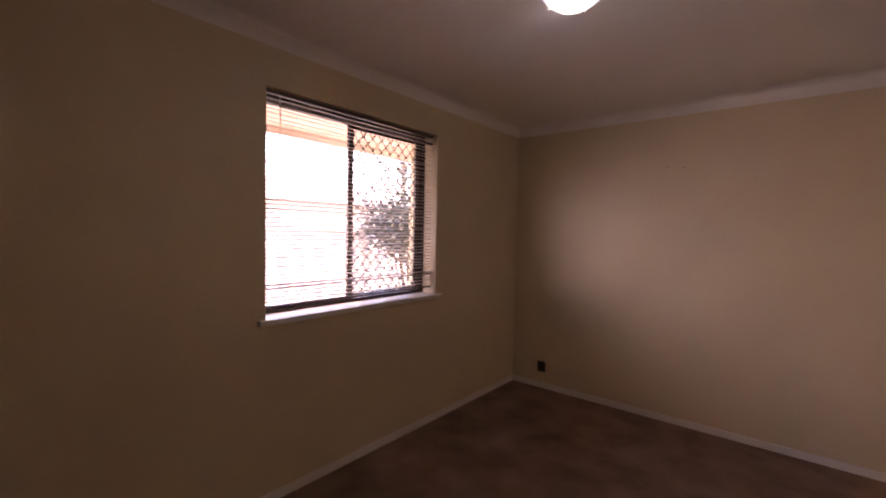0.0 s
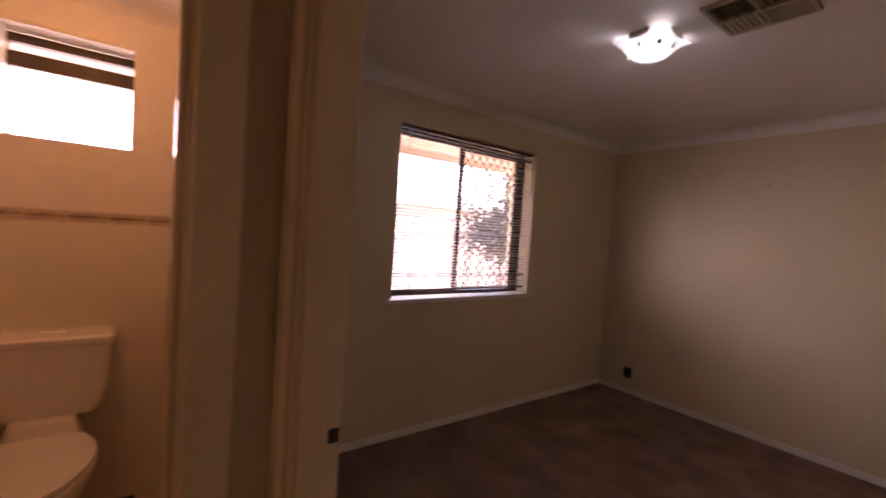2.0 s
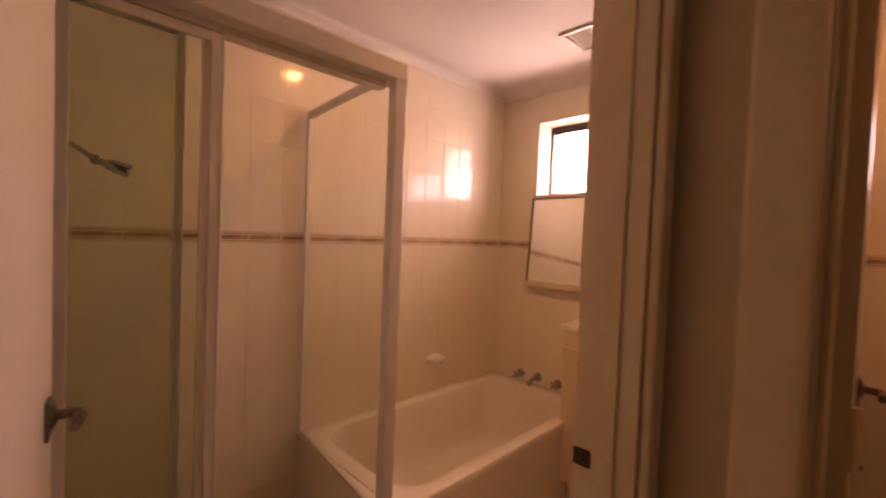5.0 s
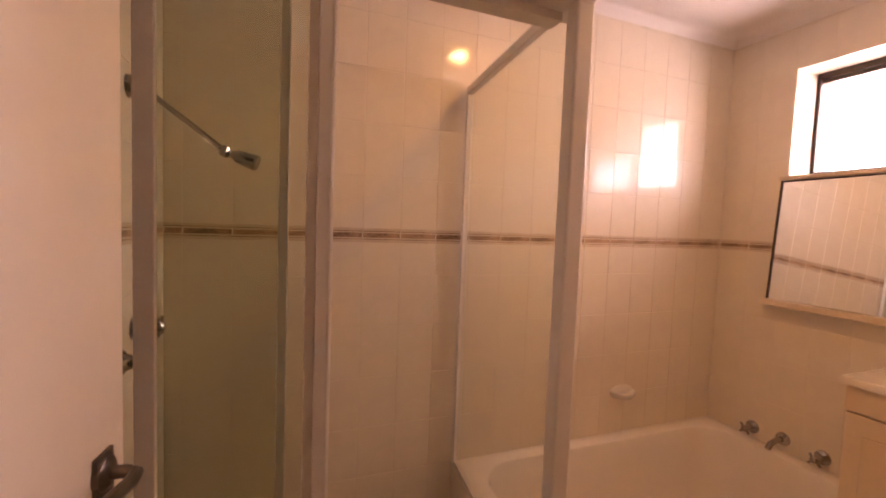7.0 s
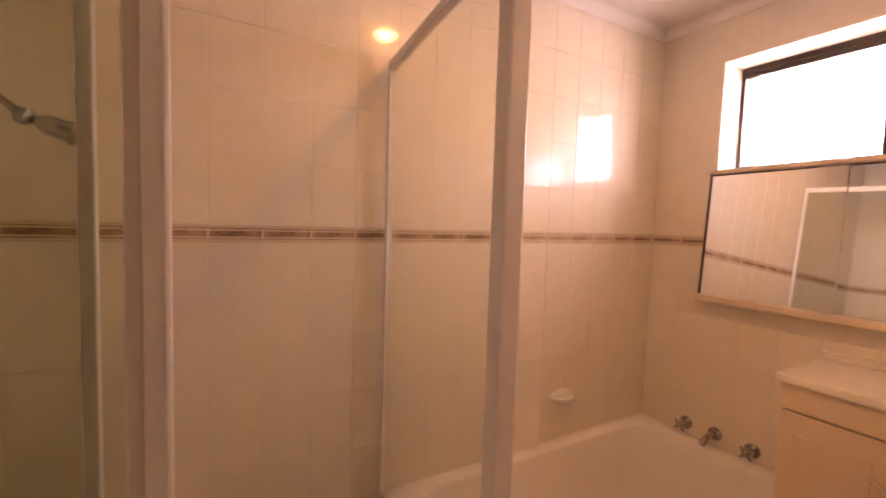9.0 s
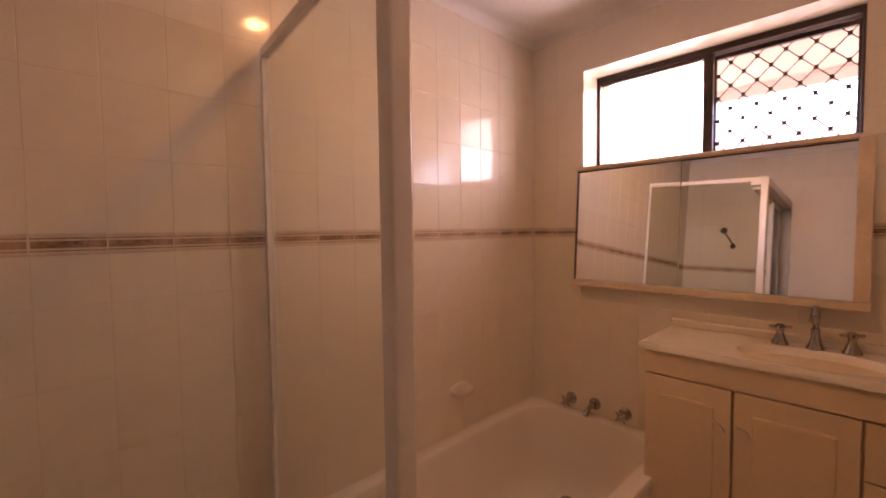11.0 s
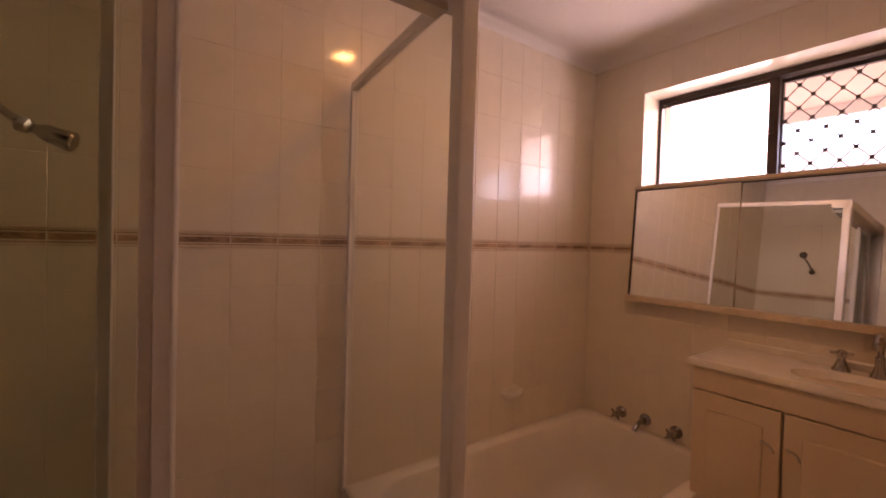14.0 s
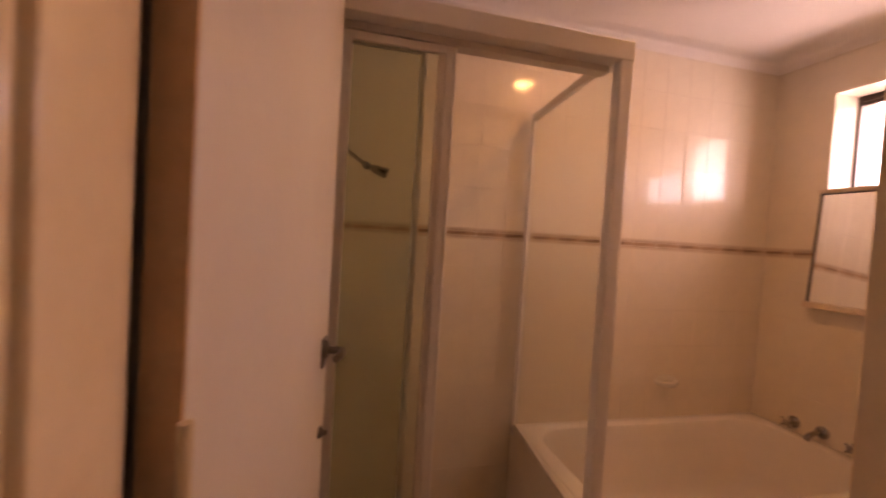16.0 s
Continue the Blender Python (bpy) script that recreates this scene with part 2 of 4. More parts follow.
# ---- the plan, in metres ----
WX, BWX, OUT = -1.826, -1.806, -2.09      # wet rooms' and bedroom's west wall, its outer face
BF, WET, TOP, TT = 0.03, 0.10, 2.46, 2.392         # floor of bedroom and of the other rooms, ceiling, lower ceiling of the toilet
BN, BE, BS = 3.60, 0.888, 0.003             # bedroom's north, east and south walls
TN, TS = -0.106, -1.03                    # toilet's north and south walls
HW = -0.16                                # hall's west wall
JX, DN, DS = -0.09, -0.093, -1.14         # west jambs of both doors; hall faces of the north and south walls
SY, EX, BT = -2.752, 0.645, -1.24         # bathroom's south, east and north walls
HE = 2.3                                  # end of the hall
BWIN = (1.082, 2.405, 0.998, 2.176)
TWIN = (-0.775, -0.328, 1.740, 2.202)
AWIN = (-2.458, -1.462, 1.742, 2.222)


def wall_x(x0, x1, y0, y1, z0, z1, holes):
    """A wall along y with holes (y0, y1, z0, z1), in order along y."""
    bs, at = [], y0
    for a, b, c, d in holes:
        bs += [(x0, at, z0, x1, a, z1), (x0, a, z0, x1, b, c), (x0, a, d, x1, b, z1)]
        at = b
    return cubes(*[b for b in bs if b[5] - b[2] > 0.001], (x0, at, z0, x1, y1, z1))


def wall_y(y0, y1, x0, x1, z0, z1, holes):
    bs, at = [], x0
    for a, b, c, d in holes:
        bs += [(at, y0, z0, a, y1, z1), (a, y0, z0, b, y1, c), (a, y0, d, b, y1, z1)]
        at = b
    return cubes(*[b for b in bs if b[5] - b[2] > 0.001], (at, y0, z0, x1, y1, z1))


HEAD = 2.18   # top of the door openings
solid("wall_bedroom_west", wall_x(OUT, BWX, BS, BN + 0.15, -0.2, TOP + 0.1, [BWIN]), CREAM, "cream painted outer wall of the bedroom with a window", "wall")
wall_tw = solid("wall_toilet_west", wall_x(OUT, WX + 0.006, BT, BS - 0.003, -0.2, TOP + 0.1, [TWIN]), GROUT, "outer wall of the toilet, tiled inside", "wall")
wall_aw = solid("wall_bathroom_west", wall_x(OUT, WX + 0.006, SY - 0.15, BT - 0.003, -0.2, TOP + 0.1, [AWIN]), GROUT, "outer wall of the bathroom, tiled inside", "wall")
solid("wall_bedroom_north", cubes((BWX + 0.002, BN, -0.2, BE + 0.12, BN + 0.15, TOP + 0.1)), CREAM, "plain cream painted bedroom wall", "wall")
solid("wall_bedroom_east", cubes((BE, BS + 0.002, -0.2, BE + 0.12, BN - 0.002, TOP + 0.1)), CREAM, "plain cream painted bedroom wall", "wall")
solid("wall_bedroom_south", wall_y(DN, BS, WX + 0.004, HE, -0.2, TOP + 0.1, [(JX - 0.02, 0.66, -0.2, HEAD)]), CREAM, "cream painted wall with the bedroom doorway", "wall")
wall_tn = solid("wall_toilet_north", cubes((WX + 0.006, TN - 0.006, -0.1, HW - 0.1, DN - 0.002, TOP + 0.1)), GROUT, "tiled side wall of the toilet", "wall")
solid("wall_hall_west", wall_x(HW - 0.1, HW, BT, DN - 0.002, -0.1, TOP + 0.1, [(-0.977, -0.235, -0.1, HEAD)]), CREAM, "cream painted hall wall with the toilet doorway", "wall")
wall_ts = solid("wall_toilet_south", cubes((WX + 0.004, DS - 0.02, -0.1, HW - 0.102, TS + 0.006, TOP + 0.1)), GROUT, "tiled side wall of the toilet", "wall")
wall_an = solid("wall_bathroom_north", wall_y(BT, DS, HW - 0.1, HE, -0.1, TOP + 0.1, [(JX - 0.02, 0.655, -0.1, HEAD)]), CREAM, "cream painted wall with the bathroom doorway", "wall")
solid("wall_bathroom_north_inner", cubes((WX + 0.004, BT, -0.1, HW - 0.102, DS - 0.022, TOP + 0.1)), TILE, "cream glazed wall beside the vanity", "wall")
wall_as = solid("wall_bathroom_south", cubes((WX + 0.002, SY - 0.15, -0.1, EX + 0.15, SY + 0.006, TOP + 0.1)), GROUT, "tiled bathroom wall behind bath and shower", "wall")
# unseen recess added behind the open leaf to keep the hinge gap dark
wall_ae = solid("wall_bathroom_east", cubes((EX - 0.006, SY + 0.006, -0.1, EX + 0.15, BT - 0.24, TOP + 0.1), (EX + 0.09, BT - 0.24, -0.1, EX + 0.15, BT - 0.002, TOP + 0.1)), GROUT, "tiled bathroom wall behind the door", "wall")
solid("wall_hall_east", cubes((HE, BT, -0.1, HE + 0.1, BS, TOP + 0.1)), CREAM, "plain cream end wall of the hall", "wall")

solid("floor_bedroom", cubes((BWX, BS - 0.001, -0.12, BE, BN, BF)), CARPET, "brown cut pile carpet with brushed patches", "floor")
solid("floor_hall", cubes((HW, DS, -0.1, HE, DN, WET)), CARPET, "brown carpeted hall floor", "floor")
solid("doorway_step", cubes((JX - 0.02, DN, -0.1, 0.66, BS + 0.004, WET - 0.004), bevel=0.004), TRIM, "painted timber threshold step between hall and bedroom", "threshold")
floor_t = solid("floor_toilet", cubes((WX, TS, -0.1, HW - 0.1, TN, WET)), GROUT, "beige tiled toilet floor", "floor")
solid("doorway_sill", cubes((HW - 0.1, -0.977, -0.1, HW, -0.235, WET + 0.004)), TRIM, "painted threshold of the toilet doorway", "threshold")
floor_a = solid("floor_bathroom", cubes((WX, SY, -0.1, EX, BT, WET)), GROUT, "beige tiled bathroom floor", "floor")
solid("doorway_sill", cubes((JX - 0.02, BT, -0.1, 0.655, DS, WET + 0.004)), TRIM, "painted threshold of the bathroom doorway", "threshold")
solid("ceiling_bedroom", cubes((BWX, BS, TOP, BE, BN, TOP + 0.08)), CEIL, "white plaster bedroom ceiling", "ceiling")
solid("ceiling_toilet", cubes((WX, TS, TT, HW - 0.1, TN, TT + 0.08)), CEIL, "white plaster toilet ceiling", "ceiling")
solid("ceiling_bathroom", cubes((WX, SY, TOP, EX, BT, TOP + 0.08)), CEIL, "white plaster bathroom ceiling", "ceiling")
solid("ceiling_hall", cubes((HW, DS, TOP, HE, DN, TOP + 0.08)), CEIL, "white plaster hall ceiling", "ceiling")


def cornice(name, x0, y0, x1, y1, drop, material, label, top=TOP):
    """A coved moulding round a room's ceiling."""
    bm = bmesh.new()
    loops = []
    for k in range(7):
        a = radians(90 * k / 6)
        inset = drop * (1 - math.cos(a)) if k else 0.0
        z = top - drop + drop * math.sin(a)
        loops.append([(x0 + inset, y0 + inset, z), (x1 - inset, y0 + inset, z), (x1 - inset, y1 - inset, z), (x0 + inset, y1 - inset, z)])
    loft(bm, loops)
    return solid(name, bm, material, label, "cornice", smooth=True)


cornice("cornice_bedroom", BWX, BS, BE, BN, 0.085, CEIL, "white coved plaster cornice")
cornice("cornice_toilet", WX, TS, HW - 0.1, TN, 0.085, CEIL, "white coved plaster cornice", TT)
cornice("cornice_bathroom", WX, SY, EX, BT, 0.085, CEIL, "white coved plaster cornice")
cornice("cornice_hall", HW, DS, HE, DN, 0.085, CEIL, "white coved plaster cornice")

# skirting boards of the bedroom
def skirting(name, x0, y0, x1, y1):
    bm = cubes((x0, y0, BF, x1, y1, BF + 0.052), bevel=0.004)
    return solid(name, bm, SKIRT, "low white painted skirting board", "skirting board", group="bedroom skirting")


skirting("baseboard_west", BWX, BS, BWX + 0.014, BN - 0.014)
skirting("baseboard_north", BWX, BN - 0.014, BE, BN)
skirting("baseboard_east", BE - 0.014, BS, BE, BN - 0.014)
skirting("baseboard_south", BWX + 0.014, BS, JX - 0.09, BS + 0.014)


# ---- door frames ----
def door_frame(name, label):
    return thing(name, label, "door frame", kind="structure")


# bedroom doorway
f = door_frame("door_frame_1", "cream gloss timber frame of the bedroom doorway")
part("jamb", cubes((JX - 0.02, DN, WET, JX, BS, HEAD), bevel=0.002), TRIM, f)
part("jamb", cubes((0.64, DN, WET, 0.66, BS, HEAD), bevel=0.002), TRIM, f)
part("door_stop", cubes((JX, DN + 0.012, WET, JX + 0.012, BS - 0.04, HEAD - 0.02), bevel=0.003), TRIM, f)
part("head", cubes((JX, DN, HEAD - 0.02, 0.64, BS, HEAD), bevel=0.002), TRIM, f)
part("architrave", cubes((HW + 0.018, DN - 0.016, WET, JX - 0.006, DN, HEAD + 0.05), bevel=0.006), TRIM, f)
part("architrave", cubes((0.646, DN - 0.016, WET, 0.71, DN, HEAD + 0.05), bevel=0.006), TRIM, f)
part("architrave", cubes((JX - 0.006, DN - 0.016, HEAD - 0.014, 0.646, DN, HEAD + 0.05), bevel=0.006), TRIM, f)
part("strike_plate", cubes((JX, -0.022, 1.066, JX + 0.003, -0.001, 1.093), bevel=0.001), BRONZE, f, "dark tarnished strike plate")

# toilet doorway
f = door_frame("door_frame_2", "cream gloss timber frame of the toilet doorway")
part("jamb", cubes((HW - 0.1, -0.255, WET, HW, -0.235, HEAD), bevel=0.002), TRIM, f)
part("jamb", cubes((HW - 0.1, -0.977, WET, HW, -0.957, HEAD), bevel=0.002), TRIM, f)
part("door_stop", cubes((HW - 0.06, -0.267, WET, HW - 0.03, -0.255, HEAD - 0.02), bevel=0.003), TRIM, f)
part("door_stop", cubes((HW - 0.06, -0.957, WET, HW - 0.03, -0.945, HEAD - 0.02), bevel=0.003), TRIM, f)
part("head", cubes((HW - 0.1, -0.957, HEAD - 0.02, HW, -0.255, HEAD), bevel=0.002), TRIM, f)
part("architrave", cubes((HW, -0.249, WET, HW + 0.016, -0.17, HEAD + 0.05), bevel=0.006), TRIM, f)
part("architrave", cubes((HW, -1.04, WET, HW + 0.016, -0.963, HEAD + 0.05), bevel=0.006), TRIM, f)
part("architrave", cubes((HW, -0.963, HEAD - 0.014, HW + 0.016, -0.249, HEAD + 0.05), bevel=0.006), TRIM, f)
part("strike_plate", cubes((HW - 0.095, -0.259, 1.095, HW - 0.068, -0.255, 1.122), bevel=0.001), BRONZE, f, "dark tarnished strike plate")

# bathroom doorway
f = door_frame("door_frame_3", "cream gloss timber frame of the bathroom doorway")
part("jamb", cubes((JX - 0.02, BT, WET, JX, DS, HEAD), bevel=0.002), TRIM, f)
part("jamb", cubes((0.635, BT, WET, 0.655, DS, HEAD), bevel=0.002), TRIM, f)
part("door_stop", cubes((JX, BT + 0.045, WET, JX + 0.006, DS - 0.03, HEAD - 0.02), bevel=0.0025), TRIM, f)
part("head", cubes((JX, BT, HEAD - 0.02, 0.635, DS, HEAD), bevel=0.002), TRIM, f)
part("architrave", cubes((HW + 0.018, DS, WET, JX - 0.006, DS + 0.016, HEAD + 0.05), bevel=0.006), TRIM, f)
part("architrave", cubes((0.641, DS, WET, 0.71, DS + 0.016, HEAD + 0.05), bevel=0.006), TRIM, f)
part("architrave", cubes((JX - 0.006, DS, HEAD - 0.014, 0.641, DS + 0.016, HEAD + 0.05), bevel=0.006), TRIM, f)
part("strike_plate", cubes((JX, -1.236, 1.106, JX + 0.004, -1.208, 1.133), bevel=0.001), BRONZE, f, "dark tarnished strike plate")


# ---- doors ----
def door(name, hinge, degrees, wide, label, lever_side, edge):
    """A flush leaf from its hinge along +x, turned about z; lever_side: +1 when the free lever shows on +y."""
    d = thing(name, label, "door", kind="structure")
    part("leaf", cubes((0.004, -0.0175, WET + 0.012, wide, 0.0175, HEAD - 0.024), bevel=0.003), DOORPAINT, d)
    part("edge_lipping", cubes((0.001, -0.0165, WET + 0.013, 0.004, 0.0165, HEAD - 0.025)), edge, d)
    for side in (1, -1):
        x, y = wide - 0.06, side * 0.0175
        h = part("door_handle", moved(cubes((-0.022, -0.003, -0.034, 0.022, 0.003, 0.034), bevel=0.0025), pose(x, y + side * 0.003, 1.12)), DULLCHROME, d, "worn dark chrome lever handle on a plate")
        part("lever", tube([(x, y, 1.125), (x, y + side * 0.03, 1.125), (x - 0.006, y + side * 0.044, 1.125), (x - 0.03, y + side * 0.048, 1.127), (x - 0.085, y + side * 0.043, 1.13)], 0.009), DULLCHROME, h, smooth=True)
        part("rose", moved(lathe([(0.024, 0), (0.023, 0.008), (0.014, 0.014)], 18), pose(x, y, 1.125, -90 * side, 0, 0)), DULLCHROME, h, smooth=True)
    part("snib", moved(lathe([(0.014, 0), (0.013, 0.006), (0.006, 0.012), (0.006, 0.02)], 14), pose(wide - 0.06, -0.0175, 0.93, 90, 0, 0)), DULLCHROME, d, smooth=True)
    part("latch", cubes((wide - 0.001, -0.009, 1.1, wide + 0.006, 0.009, 1.15), bevel=0.001), BRONZE, d)
    for z in (WET + 0.22, 1.2, HEAD - 0.25):
        bm = bmesh.new()
        rod(bm, (-0.002, -0.021, z - 0.045), (-0.002, -0.021, z + 0.045), 0.006)
        part("hinge", bm, TRIM, d, smooth=True)
    d.matrix_world = pose(hinge[0], hinge[1], 0, 0, 0, degrees)
    return d


door("door_2", (HW - 0.122, -0.94), 180.0, 0.70, "white painted flush door standing open into the toilet", 1, TRIM)
door("door_3", (0.622, BT - 0.024), 262.0, 0.70, "white painted flush door standing open into the bathroom", 1, LIPPING)


# ---- windows ----
def frame_window(name, y0, y1, z0, z1, x, split, label, glass_left, glass_right, bar=0.032):
    w = thing(name, label, "window", kind="structure")
    fr = part("window_frame", cubes((x - 0.05, y0, z0, x, y0 + bar * 0.6, z1), (x - 0.05, y1 - bar * 0.6, z0, x, y1, z1),
              (x - 0.05, y0 + bar * 0.6, z0, x, y1 - bar * 0.6, z0 + bar * 0.7), (x - 0.05, y0 + bar * 0.6, z1 - bar, x, y1 - bar * 0.6, z1), bevel=0.003), BROWNALU, w)
    sash = part("sash", cubes((x - 0.032, split - bar * 0.6, z0 + bar * 0.7, x - 0.008, split + bar * 0.6, z1 - bar), (x - 0.03, y0 + bar * 0.6, z1 - bar - 0.018, x - 0.01, split - bar * 0.6, z1 - bar),
                (x - 0.03, y0 + bar * 0.6, z0 + bar * 0.7, x - 0.01, split - bar * 0.6, z0 + bar * 0.7 + 0.012), bevel=0.002), BROWNALU, w)
    part("latch", cubes((x - 0.008, split - 0.012, (z0 + z1) / 2 - 0.035, x + 0.004, split + 0.002, (z0 + z1) / 2 + 0.03), bevel=0.003), BLACKPL, sash)
    for a, b, m in ((y0 + bar * 0.6, split, glass_left), (split, y1 - bar * 0.6, glass_right)):
        if m is None:
            continue
        g = part("pane", cubes((x - 0.024, a, z0 + bar * 0.7, x - 0.019, b, z1 - bar)), m, w)
        g.visible_shadow = False
    return w


def lattice(parent, x, y0, y1, z0, z1, cell, stile=0.02, thick=0.0036):
    """A diamond security grille of crossed bars with small rosettes."""
    s = part("screen_frame", cubes((x - 0.02, y0, z0, x, y0 + stile, z1), (x - 0.02, y1 - 0.02, z0, x, y1, z1), (x - 0.02, y0 + 0.02, z0, x, y1 - 0.02, z0 + 0.02), (x - 0.02, y0 + 0.02, z1 - 0.02, x, y1 - 0.02, z1)), BROWNALU, parent)
    h = z1 - z0
    wy = cell
    n = int((y1 - y0 + h) / wy) + 2
    knots = bmesh.new()
    slope = 0.95
    for sgn in (1, -1):
        for k in range(-n, n + 1):
            base = y0 + k * wy
            pts = []
            for z in (z0, z1):
                pts.append(base + sgn * slope * (z - z0))
            a, b = pts
            lo, hi = z0, z1
            if abs(b - a) > 1e-6:
                for lim in (y0, y1):
                    zz = z0 + (lim - a) / (sgn * slope)
                    if (sgn > 0) == (lim == y0):
                        lo = max(lo, zz)
                    else:
                        hi = min(hi, zz)
            if hi - lo < 0.02:
                continue
            bm = bmesh.new()
            rod(bm, (x - 0.01 + sgn * 0.002, a + sgn * slope * (lo - z0), lo), (x - 0.01 + sgn * 0.002, a + sgn * slope * (hi - z0), hi), thick, 5)
            part("bar", bm, BROWNALU, s)
    rows = int(h / (wy / slope / 2)) + 1
    for r in range(1, rows):
        z = z0 + r * wy / slope / 2
        for k in range(0, n + 1):
            y = y0 + (k + (0.5 if r % 2 else 0)) * wy
            if y0 + 0.01 < y < y1 - 0.01 and z < z1:
                box(knots, x - 0.016, y - 0.007, z - 0.008, x - 0.004, y + 0.007, z + 0.008)
    part("rosettes", knots, BROWNALU, s)
    return s


w = frame_window("window_1", BWIN[0], BWIN[1], BWIN[2], BWIN[3], -1.93, 1.715, "brown aluminium sliding window with a diamond security screen", CLEAR, CLEAR)
lattice(w, -2.0, 1.745, BWIN[1] - 0.01, BWIN[2] + 0.02, BWIN[3] - 0.03, 0.082)
part("side_stile", cubes((-1.965, BWIN[1] - 0.085, BWIN[2] + 0.022, -1.945, BWIN[1] - 0.02, BWIN[3] - 0.033), bevel=0.002), BROWNALU, w)
tagged(part("window_sill", cubes((BWX - 0.1, BWIN[0], BWIN[2] - 0.03, BWX, BWIN[1], BWIN[2] + 0.001), (BWX, BWIN[0] - 0.045, BWIN[2] - 0.03, BWX + 0.035, BWIN[1] + 0.045, BWIN[2]), bevel=0.004), SKIRT, w), "white painted window sill")
w = frame_window("window_2", AWIN[0], AWIN[1], AWIN[2], AWIN[3], -1.965, -1.955, "brown aluminium sliding window slid open, obscure glass, diamond screen", OBSCURE, None)
lattice(w, -2.02, -1.975, AWIN[1] - 0.01, AWIN[2] + 0.02, AWIN[3] - 0.03, 0.092, 0.04, 0.0021)
tagged(part("window_reveal", cubes((-1.964, AWIN[0] + 0.0005, AWIN[2], WX + 0.007, AWIN[1] - 0.0005, AWIN[2] + 0.006), (-1.964, AWIN[0], AWIN[2] + 0.006, WX + 0.007, AWIN[0] + 0.006, AWIN[3]),
     (-1.964, AWIN[1] - 0.006, AWIN[2] + 0.006, WX + 0.007, AWIN[1], AWIN[3]), (-1.964, AWIN[0] + 0.006, AWIN[3] - 0.006, WX + 0.007, AWIN[1] - 0.006, AWIN[3])), TILE, w), "tiled window reveal")

# the toilet's awning window
w = thing("window_3", "small brown aluminium awning window with obscure glass, ajar", "window", kind="structure")
y0, y1, z0, z1 = TWIN
part("window_frame", cubes((-1.99, y0, z1 - 0.05, -1.945, y1, z1 - 0.012), (-1.99, y0, z0, -1.975, y0 + 0.005, z1 - 0.05), (-1.99, y1 - 0.005, z0, -1.975, y1, z1 - 0.05), (-1.99, y0 + 0.005, z0, -1.975, y1 - 0.005, z0 + 0.008), bevel=0.002), BROWNALU, w)
sash = part("sash", cubes((-1.985, y0 + 0.006, z1 - 0.15, -1.955, y1 - 0.006, z1 - 0.085), (-1.985, y0 + 0.006, z0 + 0.009, -1.972, y0 + 0.01, z1 - 0.15), (-1.985, y1 - 0.01, z0 + 0.009, -1.972, y1 - 0.006, z1 - 0.15), bevel=0.001), BROWNALU, w)
g = part("pane", cubes((-1.981, y0 + 0.008, z0 + 0.009, -1.977, y1 - 0.008, z1 - 0.15)), OBSCURE, sash)
g.visible_shadow = False
part("window_reveal", cubes((-1.944, y0, z0, WX + 0.007, y1, z0 + 0.006), (-1.944, y0, z0 + 0.006, WX + 0.007, y0 + 0.006, z1), (-1.944, y1 - 0.006, z0 + 0.006, WX + 0.007, y1, z1), (-1.944, y0 + 0.006, z1 - 0.006, WX + 0.007, y1 - 0.006, z1)), TILE, w)


# ---- bedroom ----
blind = thing("venetian_blind", "cream venetian blind with open slats hung in the window", "blind")
bx = BWX - 0.05
y0, y1 = BWIN[0] + 0.008, BWIN[1] - 0.008
part("headrail", cubes((bx - 0.018, y0, BWIN[3] - 0.02, bx + 0.018, y1, BWIN[3] - 0.003), bevel=0.003), BLINDTOP, blind, "dark brown headrail")
slat_me = None
zs = [BWIN[3] - 0.045 - 0.0235 * k for k in range(46)]
zs = [z for z in zs if z > BWIN[2] + 0.07]
for z in zs:
    if slat_me is None:
        bm = bmesh.new()
        prof = [(-0.0125, -0.0012), (-0.006, 0.0006), (0.0, 0.0012), (0.006, 0.0006), (0.0125, -0.0012)]
        top = [[(px, y, pz + 0.0006) for px, pz in prof] for y in (y0, y1)]
        bot = [[(px, y, pz - 0.0006) for px, pz in prof[::-1]] for y in (y0, y1)]
        loft(bm, [a + b for a, b in zip(top, bot)], True, True)
        slat_me = mesh_of("slat", bm, SLAT)
    ob = new("slat", slat_me)
    ob.parent, ob.matrix_local = blind, pose(bx, 0, z, random.gauss(0, 0.08), random.gauss(9, 3), 0)
# extra slats, coloured dark as against the bright window
for z in (BWIN[3] - 0.039, BWIN[3] - 0.056, BWIN[3] - 0.064, BWIN[2] + 0.148, BWIN[2] + 0.163):
    part("slat", cubes((bx - 0.0125, y0, z - 0.0022, bx + 0.0125, y1, z + 0.0022)), BLINDTOP, blind, "doubled slats in a dark backlit brown")
part("bottom_rail", cubes((bx - 0.013, y0, BWIN[2] + 0.045, bx + 0.013, y1, BWIN[2] + 0.058), bevel=0.003), BLINDTOP, blind)
for y in (y0 + 0.16, (y0 + y1) / 2, y1 - 0.16):
    bm = bmesh.new()
    rod(bm, (bx + 0.0135, y, BWIN[2] + 0.05), (bx + 0.0135, y, BWIN[3] - 0.02), 0.0009, 5)
    rod(bm, (bx - 0.0135, y, BWIN[2] + 0.05), (bx - 0.0135, y, BWIN[3] - 0.02), 0.0009, 5)
    part("ladder_cord", bm, CORD, blind)
bm = bmesh.new()
rod(bm, (bx + 0.024, y0 + 0.08, BWIN[3] - 0.28), (bx + 0.024, y0 + 0.08, BWIN[3] - 0.03), 0.003, 6)
part("tilt_wand", bm, CORD, blind)

